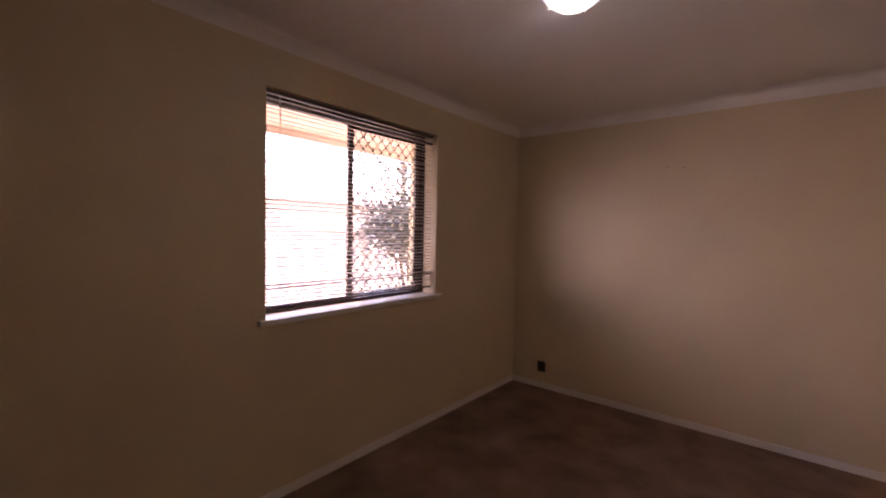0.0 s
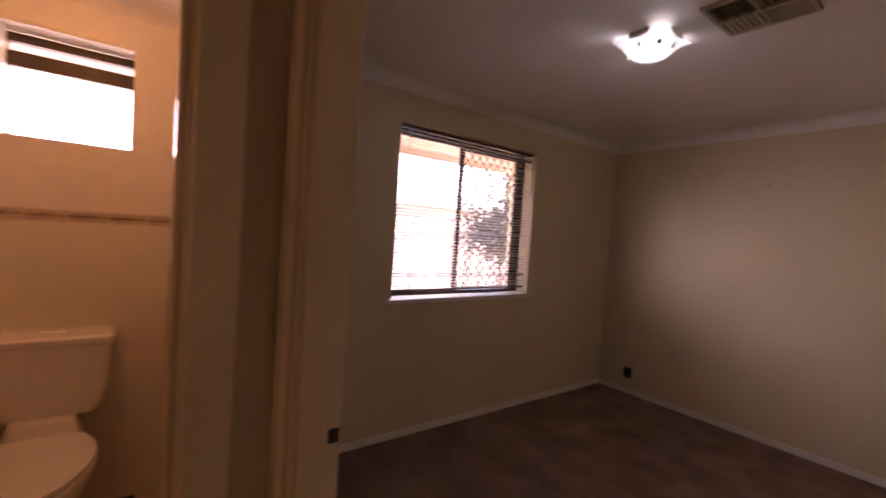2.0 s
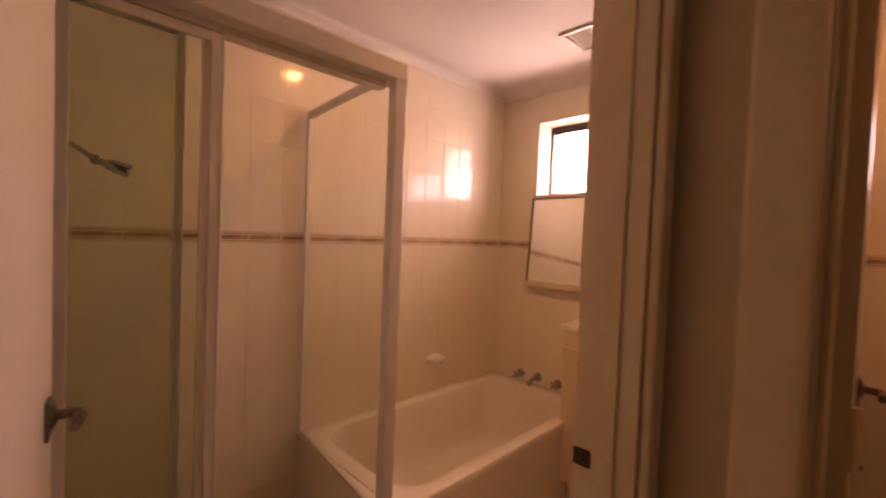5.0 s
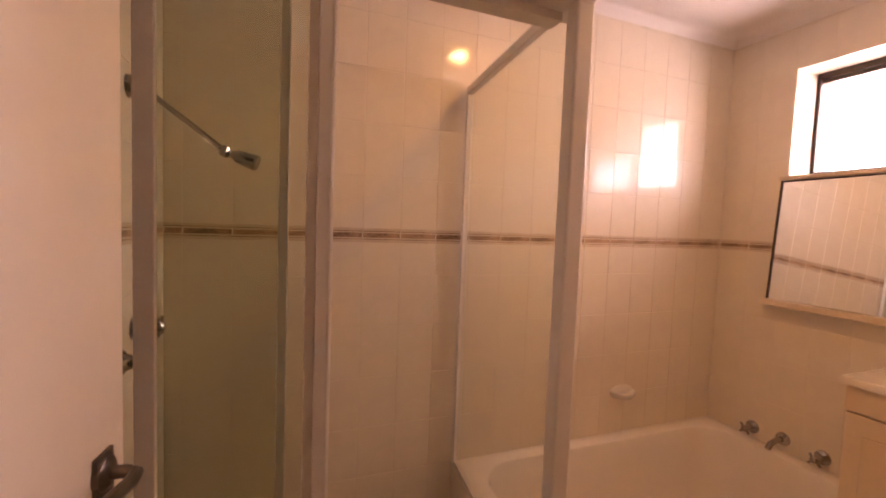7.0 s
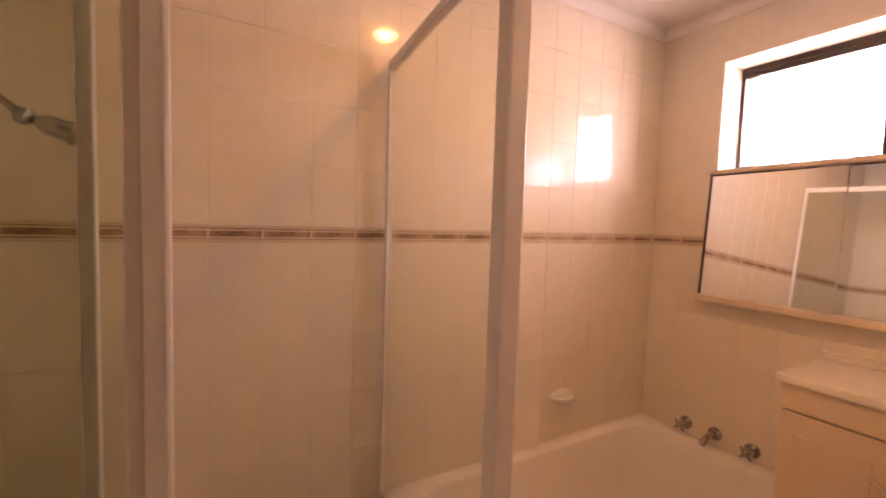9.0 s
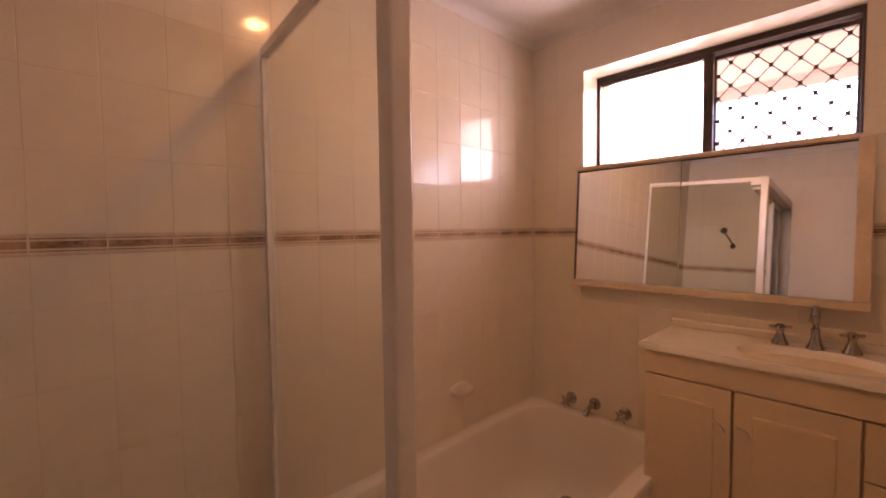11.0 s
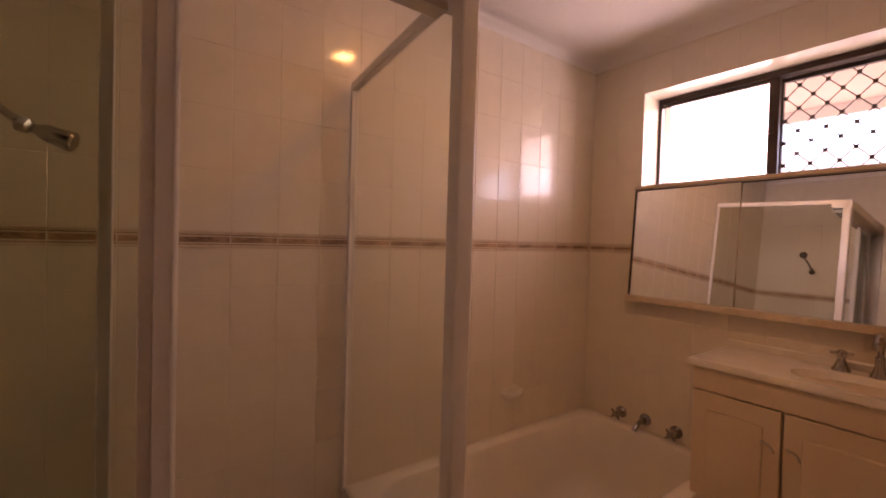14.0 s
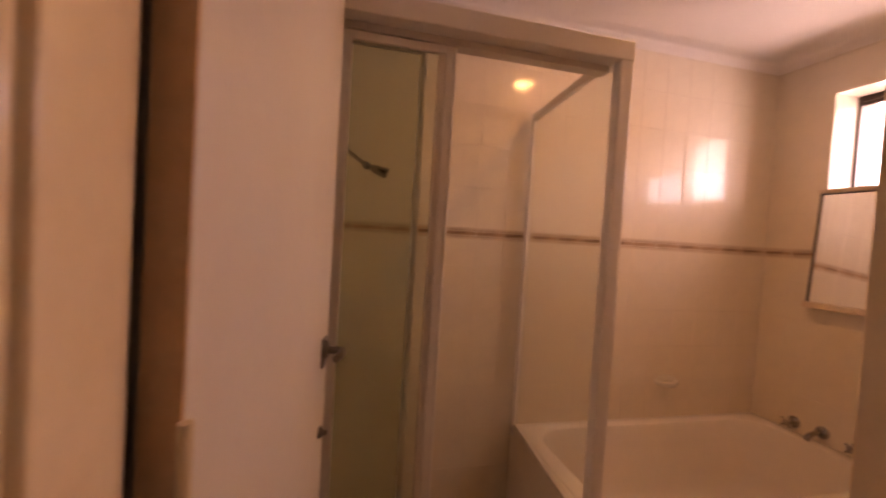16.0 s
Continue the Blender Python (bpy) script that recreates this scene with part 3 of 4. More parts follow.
outlet = thing("wall_socket", "dark brown plastic wall socket low on the bedroom wall", "socket")
part("plate", cubes((-1.537, BN - 0.011, 0.182, -1.462, BN, 0.278), bevel=0.003), BLACKPL, outlet)
part("switch_rocker", cubes((-1.512, BN - 0.015, 0.244, -1.497, BN - 0.011, 0.262), bevel=0.001), BLACKPL, outlet)
part("pin_hole", cubes((-1.504, BN - 0.0125, 0.202, -1.495, BN - 0.011, 0.217)), DARK, outlet)
for x, z in ((-0.51, 1.995), (-0.4, 1.98)):
    n_ = thing("picture_hook", "small dark nail stuck in the bedroom wall", "hook", group="nails in the bedroom wall")
    bm = bmesh.new()
    rod(bm, (x, BN + 0.002, z), (x, BN - 0.012, z + 0.004), 0.003, 8)
    part("nail", bm, BRONZE, n_)

# square bent glass ceiling light
lx, ly = -0.466, 1.648
lamp = thing("ceiling_light", "lit square bent frosted glass ceiling light with metal clips", "ceiling light")
part("base", cubes((lx - 0.05, ly - 0.05, TOP - 0.028, lx + 0.05, ly + 0.05, TOP), bevel=0.006), WHITEALU, lamp)
part("knob", cubes((lx + 0.066, ly - 0.082, TOP - 0.072, lx + 0.088, ly - 0.06, TOP - 0.05), bevel=0.004), BLACKPL, lamp, "small black fixing knob")
bm = bmesh.new()
N = 14
grid = []
for side in (0, 1):
    rows = []
    for i in range(N + 1):
        row = []
        for j in range(N + 1):
            u, v = i / N * 2 - 1, j / N * 2 - 1
            sag = 0.075 * (1 - min(1.0, (u * u + v * v) / 1.15)) + 0.012 * (abs(u) ** 4 + abs(v) ** 4) * -0.5
            row.append(bm.verts.new((lx + u * 0.125, ly + v * 0.125, TOP - 0.03 - sag - 0.005 * side)))
        rows.append(row)
    grid.append(rows)
for rows in grid:
    for i in range(N):
        for j in range(N):
            bm.faces.new((rows[i][j], rows[i + 1][j], rows[i + 1][j + 1], rows[i][j + 1]))
for i in range(N):
    for a, b, c, d in (((i, 0), (i + 1, 0), 0, 0), ((i, N), (i + 1, N), 0, 0), ((0, i), (0, i + 1), 0, 0), ((N, i), (N, i + 1), 0, 0)):
        bm.faces.new((grid[0][a[0]][a[1]], grid[0][b[0]][b[1]], grid[1][b[0]][b[1]], grid[1][a[0]][a[1]]))
bmesh.ops.recalc_face_normals(bm, faces=bm.faces)
part("shade", bm, DISH, lamp, "frosted glass dish", smooth=True).visible_shadow = False
bm = bmesh.new()
rod(bm, (lx - 0.07, ly, TOP - 0.052), (lx + 0.07, ly, TOP - 0.052), 0.012)
part("lamp_tube", bm, BULB, lamp, "lit lamp tube", smooth=True)
for sx, sy in ((1, 0), (-1, 0), (0, 1), (0, -1)):
    bm = bmesh.new()
    ax, ay = (0.012, 0.05) if sx else (0.05, 0.012)
    box(bm, lx + sx * 0.11 - ax, ly + sy * 0.11 - ay, TOP - 0.034, lx + sx * 0.11 + ax, ly + sy * 0.11 + ay, TOP - 0.001, bevel=0.002)
    box(bm, lx + sx * 0.105 - 0.007, ly + sy * 0.105 - 0.007, TOP - 0.075, lx + sx * 0.105 + 0.007, ly + sy * 0.105 + 0.007, TOP - 0.03, bevel=0.002)
    part("clip", bm, GREYALU, lamp)

# ducted cooling vent
vent = thing("ceiling_vent", "beige plastic ceiling vent with curved louvres half closed", "vent")
vx0, vx1, vy0, vy1 = -0.206, 0.119, 1.525, 1.85
part("frame", cubes((vx0, vy0, TOP - 0.016, vx0 + 0.02, vy1, TOP), (vx1 - 0.02, vy0, TOP - 0.016, vx1, vy1, TOP), (vx0 + 0.02, vy0, TOP - 0.016, vx1 - 0.02, vy0 + 0.02, TOP), (vx0 + 0.02, vy1 - 0.02, TOP - 0.016, vx1 - 0.02, vy1, TOP), bevel=0.003), VENTPL, vent)
# dark brown sheet puts the duct's inner shade into colour
part("backing", cubes((vx0 + 0.015, vy0 + 0.015, TOP - 0.004, vx1 - 0.015, vy1 - 0.015, TOP - 0.001)), VENTSHADE, vent)
mx, my = (vx0 + vx1) / 2, (vy0 + vy1) / 2
part("divider", cubes((vx0 + 0.02, my - 0.006, TOP - 0.018, vx1 - 0.02, my + 0.006, TOP - 0.003), bevel=0.002), VENTPL, vent)
part("divider", cubes((mx - 0.006, my + 0.006, TOP - 0.018, mx + 0.006, vy1 - 0.02, TOP - 0.003), (mx - 0.006, vy0 + 0.02, TOP - 0.018, mx + 0.006, my - 0.006, TOP - 0.003), bevel=0.002), VENTPL, vent)
for k in range(6):   # north-west quarter, louvres shut, running north
    x = vx0 + 0.032 + k * 0.0215
    part("slat", moved(cubes((-0.0095, my + 0.008, -0.0015, 0.0095, vy1 - 0.022, 0.0015), bevel=0.001), pose(x, 0, TOP - 0.012, 0, 14, 0)), VENTPL, vent)
for k in range(6):   # north-east quarter, louvres shut, running east
    y = my + 0.017 + k * 0.022
    part("slat", moved(cubes((mx + 0.008, -0.0105, -0.0015, vx1 - 0.022, 0.0105, 0.0015), bevel=0.001), pose(0, y, TOP - 0.012, 10, 0, 0)), VENTPL, vent)
for k in range(5):   # south-east quarter, half open
    x = mx + 0.02 + k * 0.027
    part("slat", moved(cubes((-0.009, vy0 + 0.022, -0.0012, 0.009, my - 0.008, 0.0012), bevel=0.001), pose(x, 0, TOP - 0.012, 0, 50, 0)), VENTPL, vent)
# these louvres take the dark duct colour in place of shade
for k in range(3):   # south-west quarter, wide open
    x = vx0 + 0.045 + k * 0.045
    part("slat", moved(cubes((-0.009, vy0 + 0.022, -0.001, 0.009, my - 0.008, 0.001), bevel=0.0008), pose(x, 0, TOP - 0.013, 0, 86, 0)), VENTSHADE, vent)


# ---- toilet ----
py, pz = -0.585, WET
toilet = thing("toilet", "white china toilet with closed seat and close coupled cistern", "toilet")
bm = bmesh.new()
loft(bm, [egg(-1.42, py, 0.44, 0.22, pz), egg(-1.42, py, 0.42, 0.2, pz + 0.03), egg(-1.41, py, 0.38, 0.19, pz + 0.14), egg(-1.40, py, 0.42, 0.24, pz + 0.24), egg(-1.385, py, 0.5, 0.32, pz + 0.33), egg(-1.38, py, 0.53, 0.35, pz + 0.385), egg(-1.38, py, 0.53, 0.35, pz + 0.4)], True, True)
part("pan", bm, CHINA, toilet, smooth=True)
bm = bmesh.new()
loft(bm, [rrect(-1.68, py, 0.2, 0.19, 0.03, pz), rrect(-1.68, py, 0.2, 0.19, 0.03, pz + 0.36), rrect(-1.69, py, 0.22, 0.25, 0.03, pz + 0.41), rrect(-1.70, py, 0.2, 0.2, 0.03, pz + 0.5)], True, True)
part("pan_back", bm, CHINA, toilet, smooth=True)
bm = bmesh.new()
loft(bm, [egg(-1.38, py, 0.53, 0.355, pz + 0.402), egg(-1.38, py, 0.545, 0.37, pz + 0.408), egg(-1.38, py, 0.545, 0.37, pz + 0.418), egg(-1.38, py, 0.53, 0.355, pz + 0.424)], True, True)
part("seat", bm, SEATPL, toilet, smooth=True)
bm = bmesh.new()
loft(bm, [egg(-1.385, py, 0.53, 0.355, pz + 0.426), egg(-1.385, py, 0.545, 0.368, pz + 0.432), egg(-1.385, py, 0.54, 0.362, pz + 0.445), egg(-1.39, py, 0.44, 0.28, pz + 0.452), egg(-1.39, py, 0.2, 0.12, pz + 0.454)], True, True)
part("lid", bm, SEATPL, toilet, smooth=True)
for y in (py - 0.075, py + 0.075):
    bm = bmesh.new()
    rod(bm, (-1.64, y - 0.02, pz + 0.43), (-1.64, y + 0.02, pz + 0.43), 0.014)
    part("seat_hinge", bm, SEATPL, toilet, smooth=True)
bm = bmesh.new()
loft(bm, [rrect(-1.735, py + 0.012, 0.15, 0.3, 0.03, pz + 0.5), rrect(-1.735, py + 0.012, 0.16, 0.35, 0.035, pz + 0.53), rrect(-1.735, py + 0.012, 0.165, 0.385, 0.035, pz + 0.62), rrect(-1.735, py + 0.012, 0.17, 0.4, 0.035, pz + 0.79)], True, True)
part("cistern", bm, CHINA, toilet, smooth=True)
bm = bmesh.new()
loft(bm, [rrect(-1.735, py + 0.012, 0.175, 0.41, 0.03, pz + 0.791), rrect(-1.735, py + 0.012, 0.185, 0.42, 0.03, pz + 0.8), rrect(-1.735, py + 0.012, 0.185, 0.42, 0.03, pz + 0.822), rrect(-1.735, py + 0.012, 0.165, 0.4, 0.025, pz + 0.832)], True, True)
lid = part("cistern_lid", bm, CHINA, toilet, smooth=True)
part("flush_button", moved(cubes((-0.018, -0.04, 0, 0.018, 0.04, 0.007), bevel=0.003), pose(-1.735, py + 0.012, pz + 0.831)), SEATPL, lid)
bm = tube([(-1.815, py - 0.19, pz + 0.2), (-1.79, py - 0.19, pz + 0.2), (-1.775, py - 0.188, pz + 0.22), (-1.775, py - 0.17, pz + 0.4), (-1.765, py - 0.14, pz + 0.56)], 0.006)
part("inlet_pipe", bm, CHROME, toilet, smooth=True)
part("stop_tap", moved(lathe([(0.02, 0), (0.02, 0.008), (0.01, 0.01), (0.012, 0.04), (0.02, 0.045), (0.018, 0.06)], 14), pose(-1.818, py - 0.19, pz + 0.2, 0, 90, 0)), CHROME, toilet, smooth=True)

drain = thing("floor_waste", "dark square floor waste in the tiles", "drain")
part("rim", cubes((-1.795, -0.35, WET, -1.715, -0.27, WET + 0.008), bevel=0.002), BRONZE, drain)
for k in range(4):
    part("slot", cubes((-1.788, -0.342 + 0.018 * k, WET + 0.008, -1.722, -0.333 + 0.018 * k, WET + 0.0085)), DARK, drain)

gx, gy = -1.13, -0.575
globe = thing("globe_light", "lit opal glass globe on a small brass ceiling mount", "ceiling light")
part("mount", moved(lathe([(0.043, 0.0), (0.043, -0.012), (0.039, -0.018), (0.039, -0.038), (0.034, -0.042)], 28), pose(gx, gy, TT)), BRASS, globe, "small dull brass ceiling mount", smooth=True)
bm = bmesh.new()
bmesh.ops.create_uvsphere(bm, u_segments=28, v_segments=16, radius=0.077)
part("globe", moved(bm, pose(gx, gy, TT - 0.108)), GLOBE, globe, smooth=True)


# ---- bathroom ----
RIM = 0.52
bath = thing("bathtub", "white enamel bathtub built in along the tiled wall", "bathtub")
bx0, bx1, by0, by1 = WX + 0.008, -0.36, SY + 0.008, -1.985
cx, cy, bw, bh = (bx0 + bx1) / 2, (by0 + by1) / 2, bx1 - bx0, by1 - by0
bm = bmesh.new()
shape = ((0, 0, 0.012, -0.035), (0, 0, 0.012, -0.008), (0.006, 0.006, 0.012, -0.002), (0.014, 0.014, 0.012, 0), (0.13, 0.12, 0.15, 0), (0.144, 0.134, 0.15, -0.004), (0.155, 0.145, 0.15, -0.016),
         (0.18, 0.165, 0.15, -0.1), (0.205, 0.185, 0.145, -0.18), (0.235, 0.21, 0.14, -0.26), (0.27, 0.24, 0.13, -0.31), (0.33, 0.3, 0.11, -0.345), (0.42, 0.38, 0.08, -0.36), (0.7, 0.52, 0.03, -0.364))
loft(bm, [rrect(cx, cy, bw - dw, bh - dh, r, RIM + dz) for dw, dh, r, dz in shape], False, True)
part("tub", bm, ENAMEL, bath, smooth=True)
part("waste", moved(lathe([(0.032, 0), (0.032, 0.004), (0.02, 0.006)], 20), pose(-1.59, -2.41, RIM - 0.354)), CHROME, bath, smooth=True)
part("plug", moved(lathe([(0.021, 0), (0.02, 0.012), (0.006, 0.016), (0.004, 0.024)], 16), pose(-1.5, -2.34, RIM - 0.36)), BRONZE, bath, smooth=True)
part("front_panel", cubes((-1.8, by1 - 0.045, WET, bx1, by1 - 0.012, RIM - 0.036)), TILE, bath, "cream tiled front panel")


def cross_tap(name, at, m, label, group):
    t = thing(name, label, "tap", group)
    part("flange", lathe([(0.03, 0), (0.029, 0.005), (0.02, 0.012), (0.013, 0.03), (0.011, 0.045)], 20), CHROME, t, smooth=True)
    h = part("handle", lathe([(0.011, 0.045), (0.015, 0.05), (0.015, 0.062), (0.009, 0.068)], 16), CHROME, t, smooth=True)
    for k in range(4):
        a = radians(45 + 90 * k)
        bm = bmesh.new()
        rod(bm, (0, 0, 0.056), (0.03 * math.cos(a), 0.03 * math.sin(a), 0.056), 0.0055, 8)
        part("arm", bm, CHROME, h, smooth=True)
    t.matrix_world = pose(*at) @ m
    return t


EASTWARD = pose(0, 0, 0, 0, 90, 0)
cross_tap("bath_tap", (WX + 0.008, -2.515, 0.565), EASTWARD, "chrome cross handled bath tap on the tiled wall", "bath taps")
cross_tap("bath_tap", (WX + 0.008, -2.235, 0.565), EASTWARD, "chrome cross handled bath tap on the tiled wall", "bath taps")
spout = thing("bath_spout", "short chrome bath spout between the taps", "spout")
part("flange", moved(lathe([(0.03, 0), (0.028, 0.006), (0.016, 0.014)], 18), pose(WX + 0.008, -2.385, 0.57, 0, 90, 0)), CHROME, spout, smooth=True)
part("pipe", tube([(WX + 0.01, -2.385, 0.57), (WX + 0.05, -2.385, 0.572), (WX + 0.09, -2.385, 0.56), (WX + 0.11, -2.385, 0.54)], 0.012, 12), CHROME, spout, smooth=True)

soap = thing("soap_dish", "cream ceramic soap dish set in the tiled wall", "soap dish")
sx = -1.222
half = [(0.068 * math.cos(radians(a)), 0.06 * math.sin(radians(a))) for a in range(0, 181, 12)]
bm = bmesh.new()
loft(bm, [[(sx + px * k, SY + 0.008 + py_ * k, z) for px, py_ in half] for k, z in ((0.5, 0.686), (0.8, 0.692), (0.95, 0.703), (1.0, 0.718), (0.96, 0.722), (0.88, 0.714), (0.7, 0.708))], True, True)
part("tray", bm, CHINA, soap, smooth=True)
bm = bmesh.new()
loft(bm, [[(sx + px * k, SY + y, 0.712 + 0.55 * py_ * k) for px, py_ in half] for k, y in ((1.0, 0.0065), (1.0, 0.0095), (0.93, 0.011))], False, True)
part("back_plate", bm, CHINA, soap, smooth=True)

# vanity
van = thing("vanity_cabinet", "cream vinyl wrapped vanity with two doors and drawers", "vanity")
vx, vy0, vy1, vt = -1.454, -2.016, BT - 0.004, 1.0
part("carcass", cubes((WX + 0.008, vy0, WET + 0.1, vx - 0.02, vy1, vt)), VINYL, van)
part("kickboard", cubes((WX + 0.05, vy0 + 0.02, WET, vx - 0.07, vy1, WET + 0.1)), VINYL, van)
part("apron", cubes((vx - 0.02, vy0, 0.915, vx, vy1, vt), bevel=0.002), VINYL, van)


def front(y0, y1, z0, z1):
    return cubes((vx - 0.018, y0, z0, vx, y1, z1), bevel=0.003)


for y0, y1, hy in ((vy0, -1.742, -1.777), (-1.738, -1.44, -1.707)):
    d = part("door", front(y0 + 0.002, y1 - 0.002, WET + 0.105, 0.909), VINYL, van)
    bm = bmesh.new()   # a raised field with a faintly arched head
    head = [(y1 - 0.05 - (y1 - y0 - 0.1) * k / 10, 0.845 + 0.005 * math.sin(math.pi * k / 10)) for k in range(11)]
    outline = [(y0 + 0.05, WET + 0.16), (y1 - 0.05, WET + 0.16)] + head
    my_, mz_ = (y0 + y1) / 2, 0.53
    loft(bm, [[(vx + x, my_ + (y - my_) * k, mz_ + (z - mz_) * (1 - (1 - k) * 0.4)) for y, z in outline] for x, k in ((-0.001, 1.0), (0.0035, 0.985), (0.005, 0.95), (0.005, 0.9))], False, True)
    part("panel", bm, VINYL, d)
    part("handle", tube([(vx, hy - 0.016, 0.797), (vx + 0.014, hy - 0.015, 0.8), (vx + 0.021, hy - 0.002, 0.802), (vx + 0.02, hy + 0.01, 0.795), (vx + 0.015, hy + 0.015, 0.783), (vx, hy + 0.016, 0.77)], 0.0038, 8), BRIGHTCHROME, d, "small curved chrome handle", smooth=True)
for z0, z1 in ((0.745, 0.909), (0.57, 0.741), (0.39, 0.566), (WET + 0.105, 0.386)):
    d = part("drawer", front(-1.436, vy1 - 0.002, z0, z1), VINYL, van)
    part("handle", tube([(vx, -1.318, (z0 + z1) / 2 + 0.012), (vx + 0.016, -1.317, (z0 + z1) / 2 + 0.014), (vx + 0.023, -1.304, (z0 + z1) / 2 + 0.01), (vx + 0.014, -1.286, (z0 + z1) / 2 - 0.006), (vx, -1.284, (z0 + z1) / 2 - 0.014)], 0.0038, 8), BRIGHTCHROME, d, smooth=True)

top = thing("washbasin", "cream cast marble washbasin top with a moulded oval bowl", "washbasin")
tx0, tx1, ty0, ty1 = WX + 0.008, -1.445, -2.035, BT - 0.003
bcx, bcy = -1.6, -1.56
bm = bmesh.new()
n = 40
outer = []
for k in range(n):
    a = 2 * math.pi * k / n
    c, s = math.cos(a), math.sin(a)
    hx, hy = (tx1 - bcx if c > 0 else bcx - tx0), (ty1 - bcy if s > 0 else bcy - ty0)
    r = min(hx / abs(c) if abs(c) > 1e-6 else 9, hy / abs(s) if abs(s) > 1e-6 else 9)
    outer.append((bcx + r * c, bcy + r * s))
cs = [(tx1, ty1), (tx0, ty1), (tx0, ty0), (tx1, ty0)]
for c in cs:
    i = min(range(n), key=lambda q: (outer[q][0] - c[0]) ** 2 + (outer[q][1] - c[1]) ** 2)
    outer[i] = c


def oval(rx, ry, z):
    return [(bcx + rx * math.cos(2 * math.pi * k / n), bcy + ry * math.sin(2 * math.pi * k / n), z) for k in range(n)]


loft(bm, [[(x, y, vt) for x, y in outer], [(x, y, vt + 0.022) for x, y in outer], [(bcx + (x - bcx) * 0.985, bcy + (y - bcy) * 0.985, vt + 0.026) for x, y in outer], oval(0.125, 0.2, vt + 0.026), oval(0.12, 0.195, vt + 0.02), oval(0.1, 0.165, vt - 0.04), oval(0.06, 0.1, vt - 0.085), oval(0.02, 0.03, vt - 0.095)], False, True)
part("slab", bm, MARBLE, top, smooth=True)
part("upstand", cubes((tx0, ty0, vt + 0.024, tx0 + 0.022, ty1, vt + 0.055), bevel=0.006), MARBLE, top)
part("basin_waste", moved(lathe([(0.022, 0), (0.02, 0.004), (0.012, 0.005)], 18), pose(bcx, bcy, vt - 0.094)), CHROME, top, smooth=True)


def pillar_tap(y):
    t = thing("basin_tap", "chrome pillar basin tap with a cross handle", "tap", "basin taps")
    part("body", lathe([(0.026, 0), (0.026, 0.006), (0.02, 0.016), (0.013, 0.034), (0.011, 0.048), (0.013, 0.052)], 20), CHROME, t, smooth=True)
    h = part("handle", lathe([(0.012, 0.052), (0.014, 0.056), (0.014, 0.068), (0.007, 0.074)], 16), CHROME, t, smooth=True)
    for k in range(4):
        a = radians(20 + 90 * k)
        bm = bmesh.new()
        rod(bm, (0, 0, 0.061), (0.032 * math.cos(a), 0.032 * math.sin(a), 0.062), 0.0055, 8)
        part("arm", bm, CHROME, h, smooth=True)
    t.location = (-1.745, y, vt + 0.025)
    return t


pillar_tap(-1.66)
pillar_tap(-1.475)
sp = thing("basin_spout", "tall curved chrome basin spout", "spout")
part("base", moved(lathe([(0.026, 0), (0.025, 0.006), (0.017, 0.022), (0.013, 0.045), (0.013, 0.07)], 20), pose(-1.745, -1.565, vt + 0.025)), CHROME, sp, smooth=True)
part("pipe", tube([(-1.745, -1.565, vt + 0.09), (-1.745, -1.565, vt + 0.13), (-1.74, -1.565, vt + 0.155), (-1.72, -1.564, vt + 0.168), (-1.69, -1.563, vt + 0.165), (-1.672, -1.563, vt + 0.145)], 0.011, 12), CHROME, sp, smooth=True)
part("aerator", moved(lathe([(0.013, 0), (0.013, 0.02), (0.011, 0.022)], 14), pose(-1.67, -1.563, vt + 0.128)), CHROME, sp, smooth=True)
pl = thing("basin_plug", "black rubber basin plug lying on the vanity top", "plug")
part("disc", moved(lathe([(0.024, 0), (0.022, 0.012), (0.008, 0.016), (0.006, 0.02)], 20), pose(-1.765, -1.315, vt + 0.0262)), BLACKPL, pl, smooth=True)

# mirror below the window
mir = thing("wall_mirror", "wide wall mirror with pale timber edging under the window", "mirror")
my0, my1, mz0, mz1 = -2.478, -1.437, 1.165, 1.735
fx = WX + 0.007
LEAN = pose(fx + 0.042, 0, mz0 + 0.03, 0, -4.3, 0)   # the sheets lean back, their foot out on the ledge
tall = mz1 - mz0 - 0.04
SEAM = -2.005
for y0, y1, turn in ((my0 + 0.006, SEAM - 0.0006, -1.2), (SEAM + 0.0006, my1 - 0.04, -0.6)):
    mid = (y0 + y1) / 2
    part("glass", moved(cubes((0.0, y0 - mid, 0, 0.006, y1 - mid, tall)), LEAN @ pose(0, mid, 0, 0, 0, turn)), MIRROR, mir, "clear mirror glass, one of two sheets")
part("backing", cubes((fx, my0 + 0.004, mz0 + 0.028, fx + 0.001, my1 - 0.03, mz1 - 0.014)), WOODTRIM, mir)
part("edging", moved(cubes((-0.004, my0 + 0.002, -0.002, 0.009, my0 + 0.006, tall + 0.004), bevel=0.001), LEAN), BROWNALU, mir, "thin dark edging strip")
part("edging", moved(cubes((-0.003, my0 + 0.006, tall - 0.002, 0.009, my1 - 0.04, tall + 0.003), bevel=0.001), LEAN), BROWNALU, mir, "thin dark edging strip")
part("rail", cubes((fx, my0 - 0.004, mz1 - 0.004, fx + 0.018, my1 - 0.04, mz1 + 0.012), bevel=0.002), WOODTRIM, mir, "pale timber top rail")
part("ledge", cubes((fx, my0 - 0.01, mz0, fx + 0.062, my1, mz0 + 0.028), bevel=0.003), WOODTRIM, mir, "pale timber ledge")
part("edging", moved(cubes((-0.002, my1 - 0.04, -0.001, 0.014, my1, tall + 0.01), bevel=0.003), LEAN), WOODTRIM, mir, "pale timber edging")

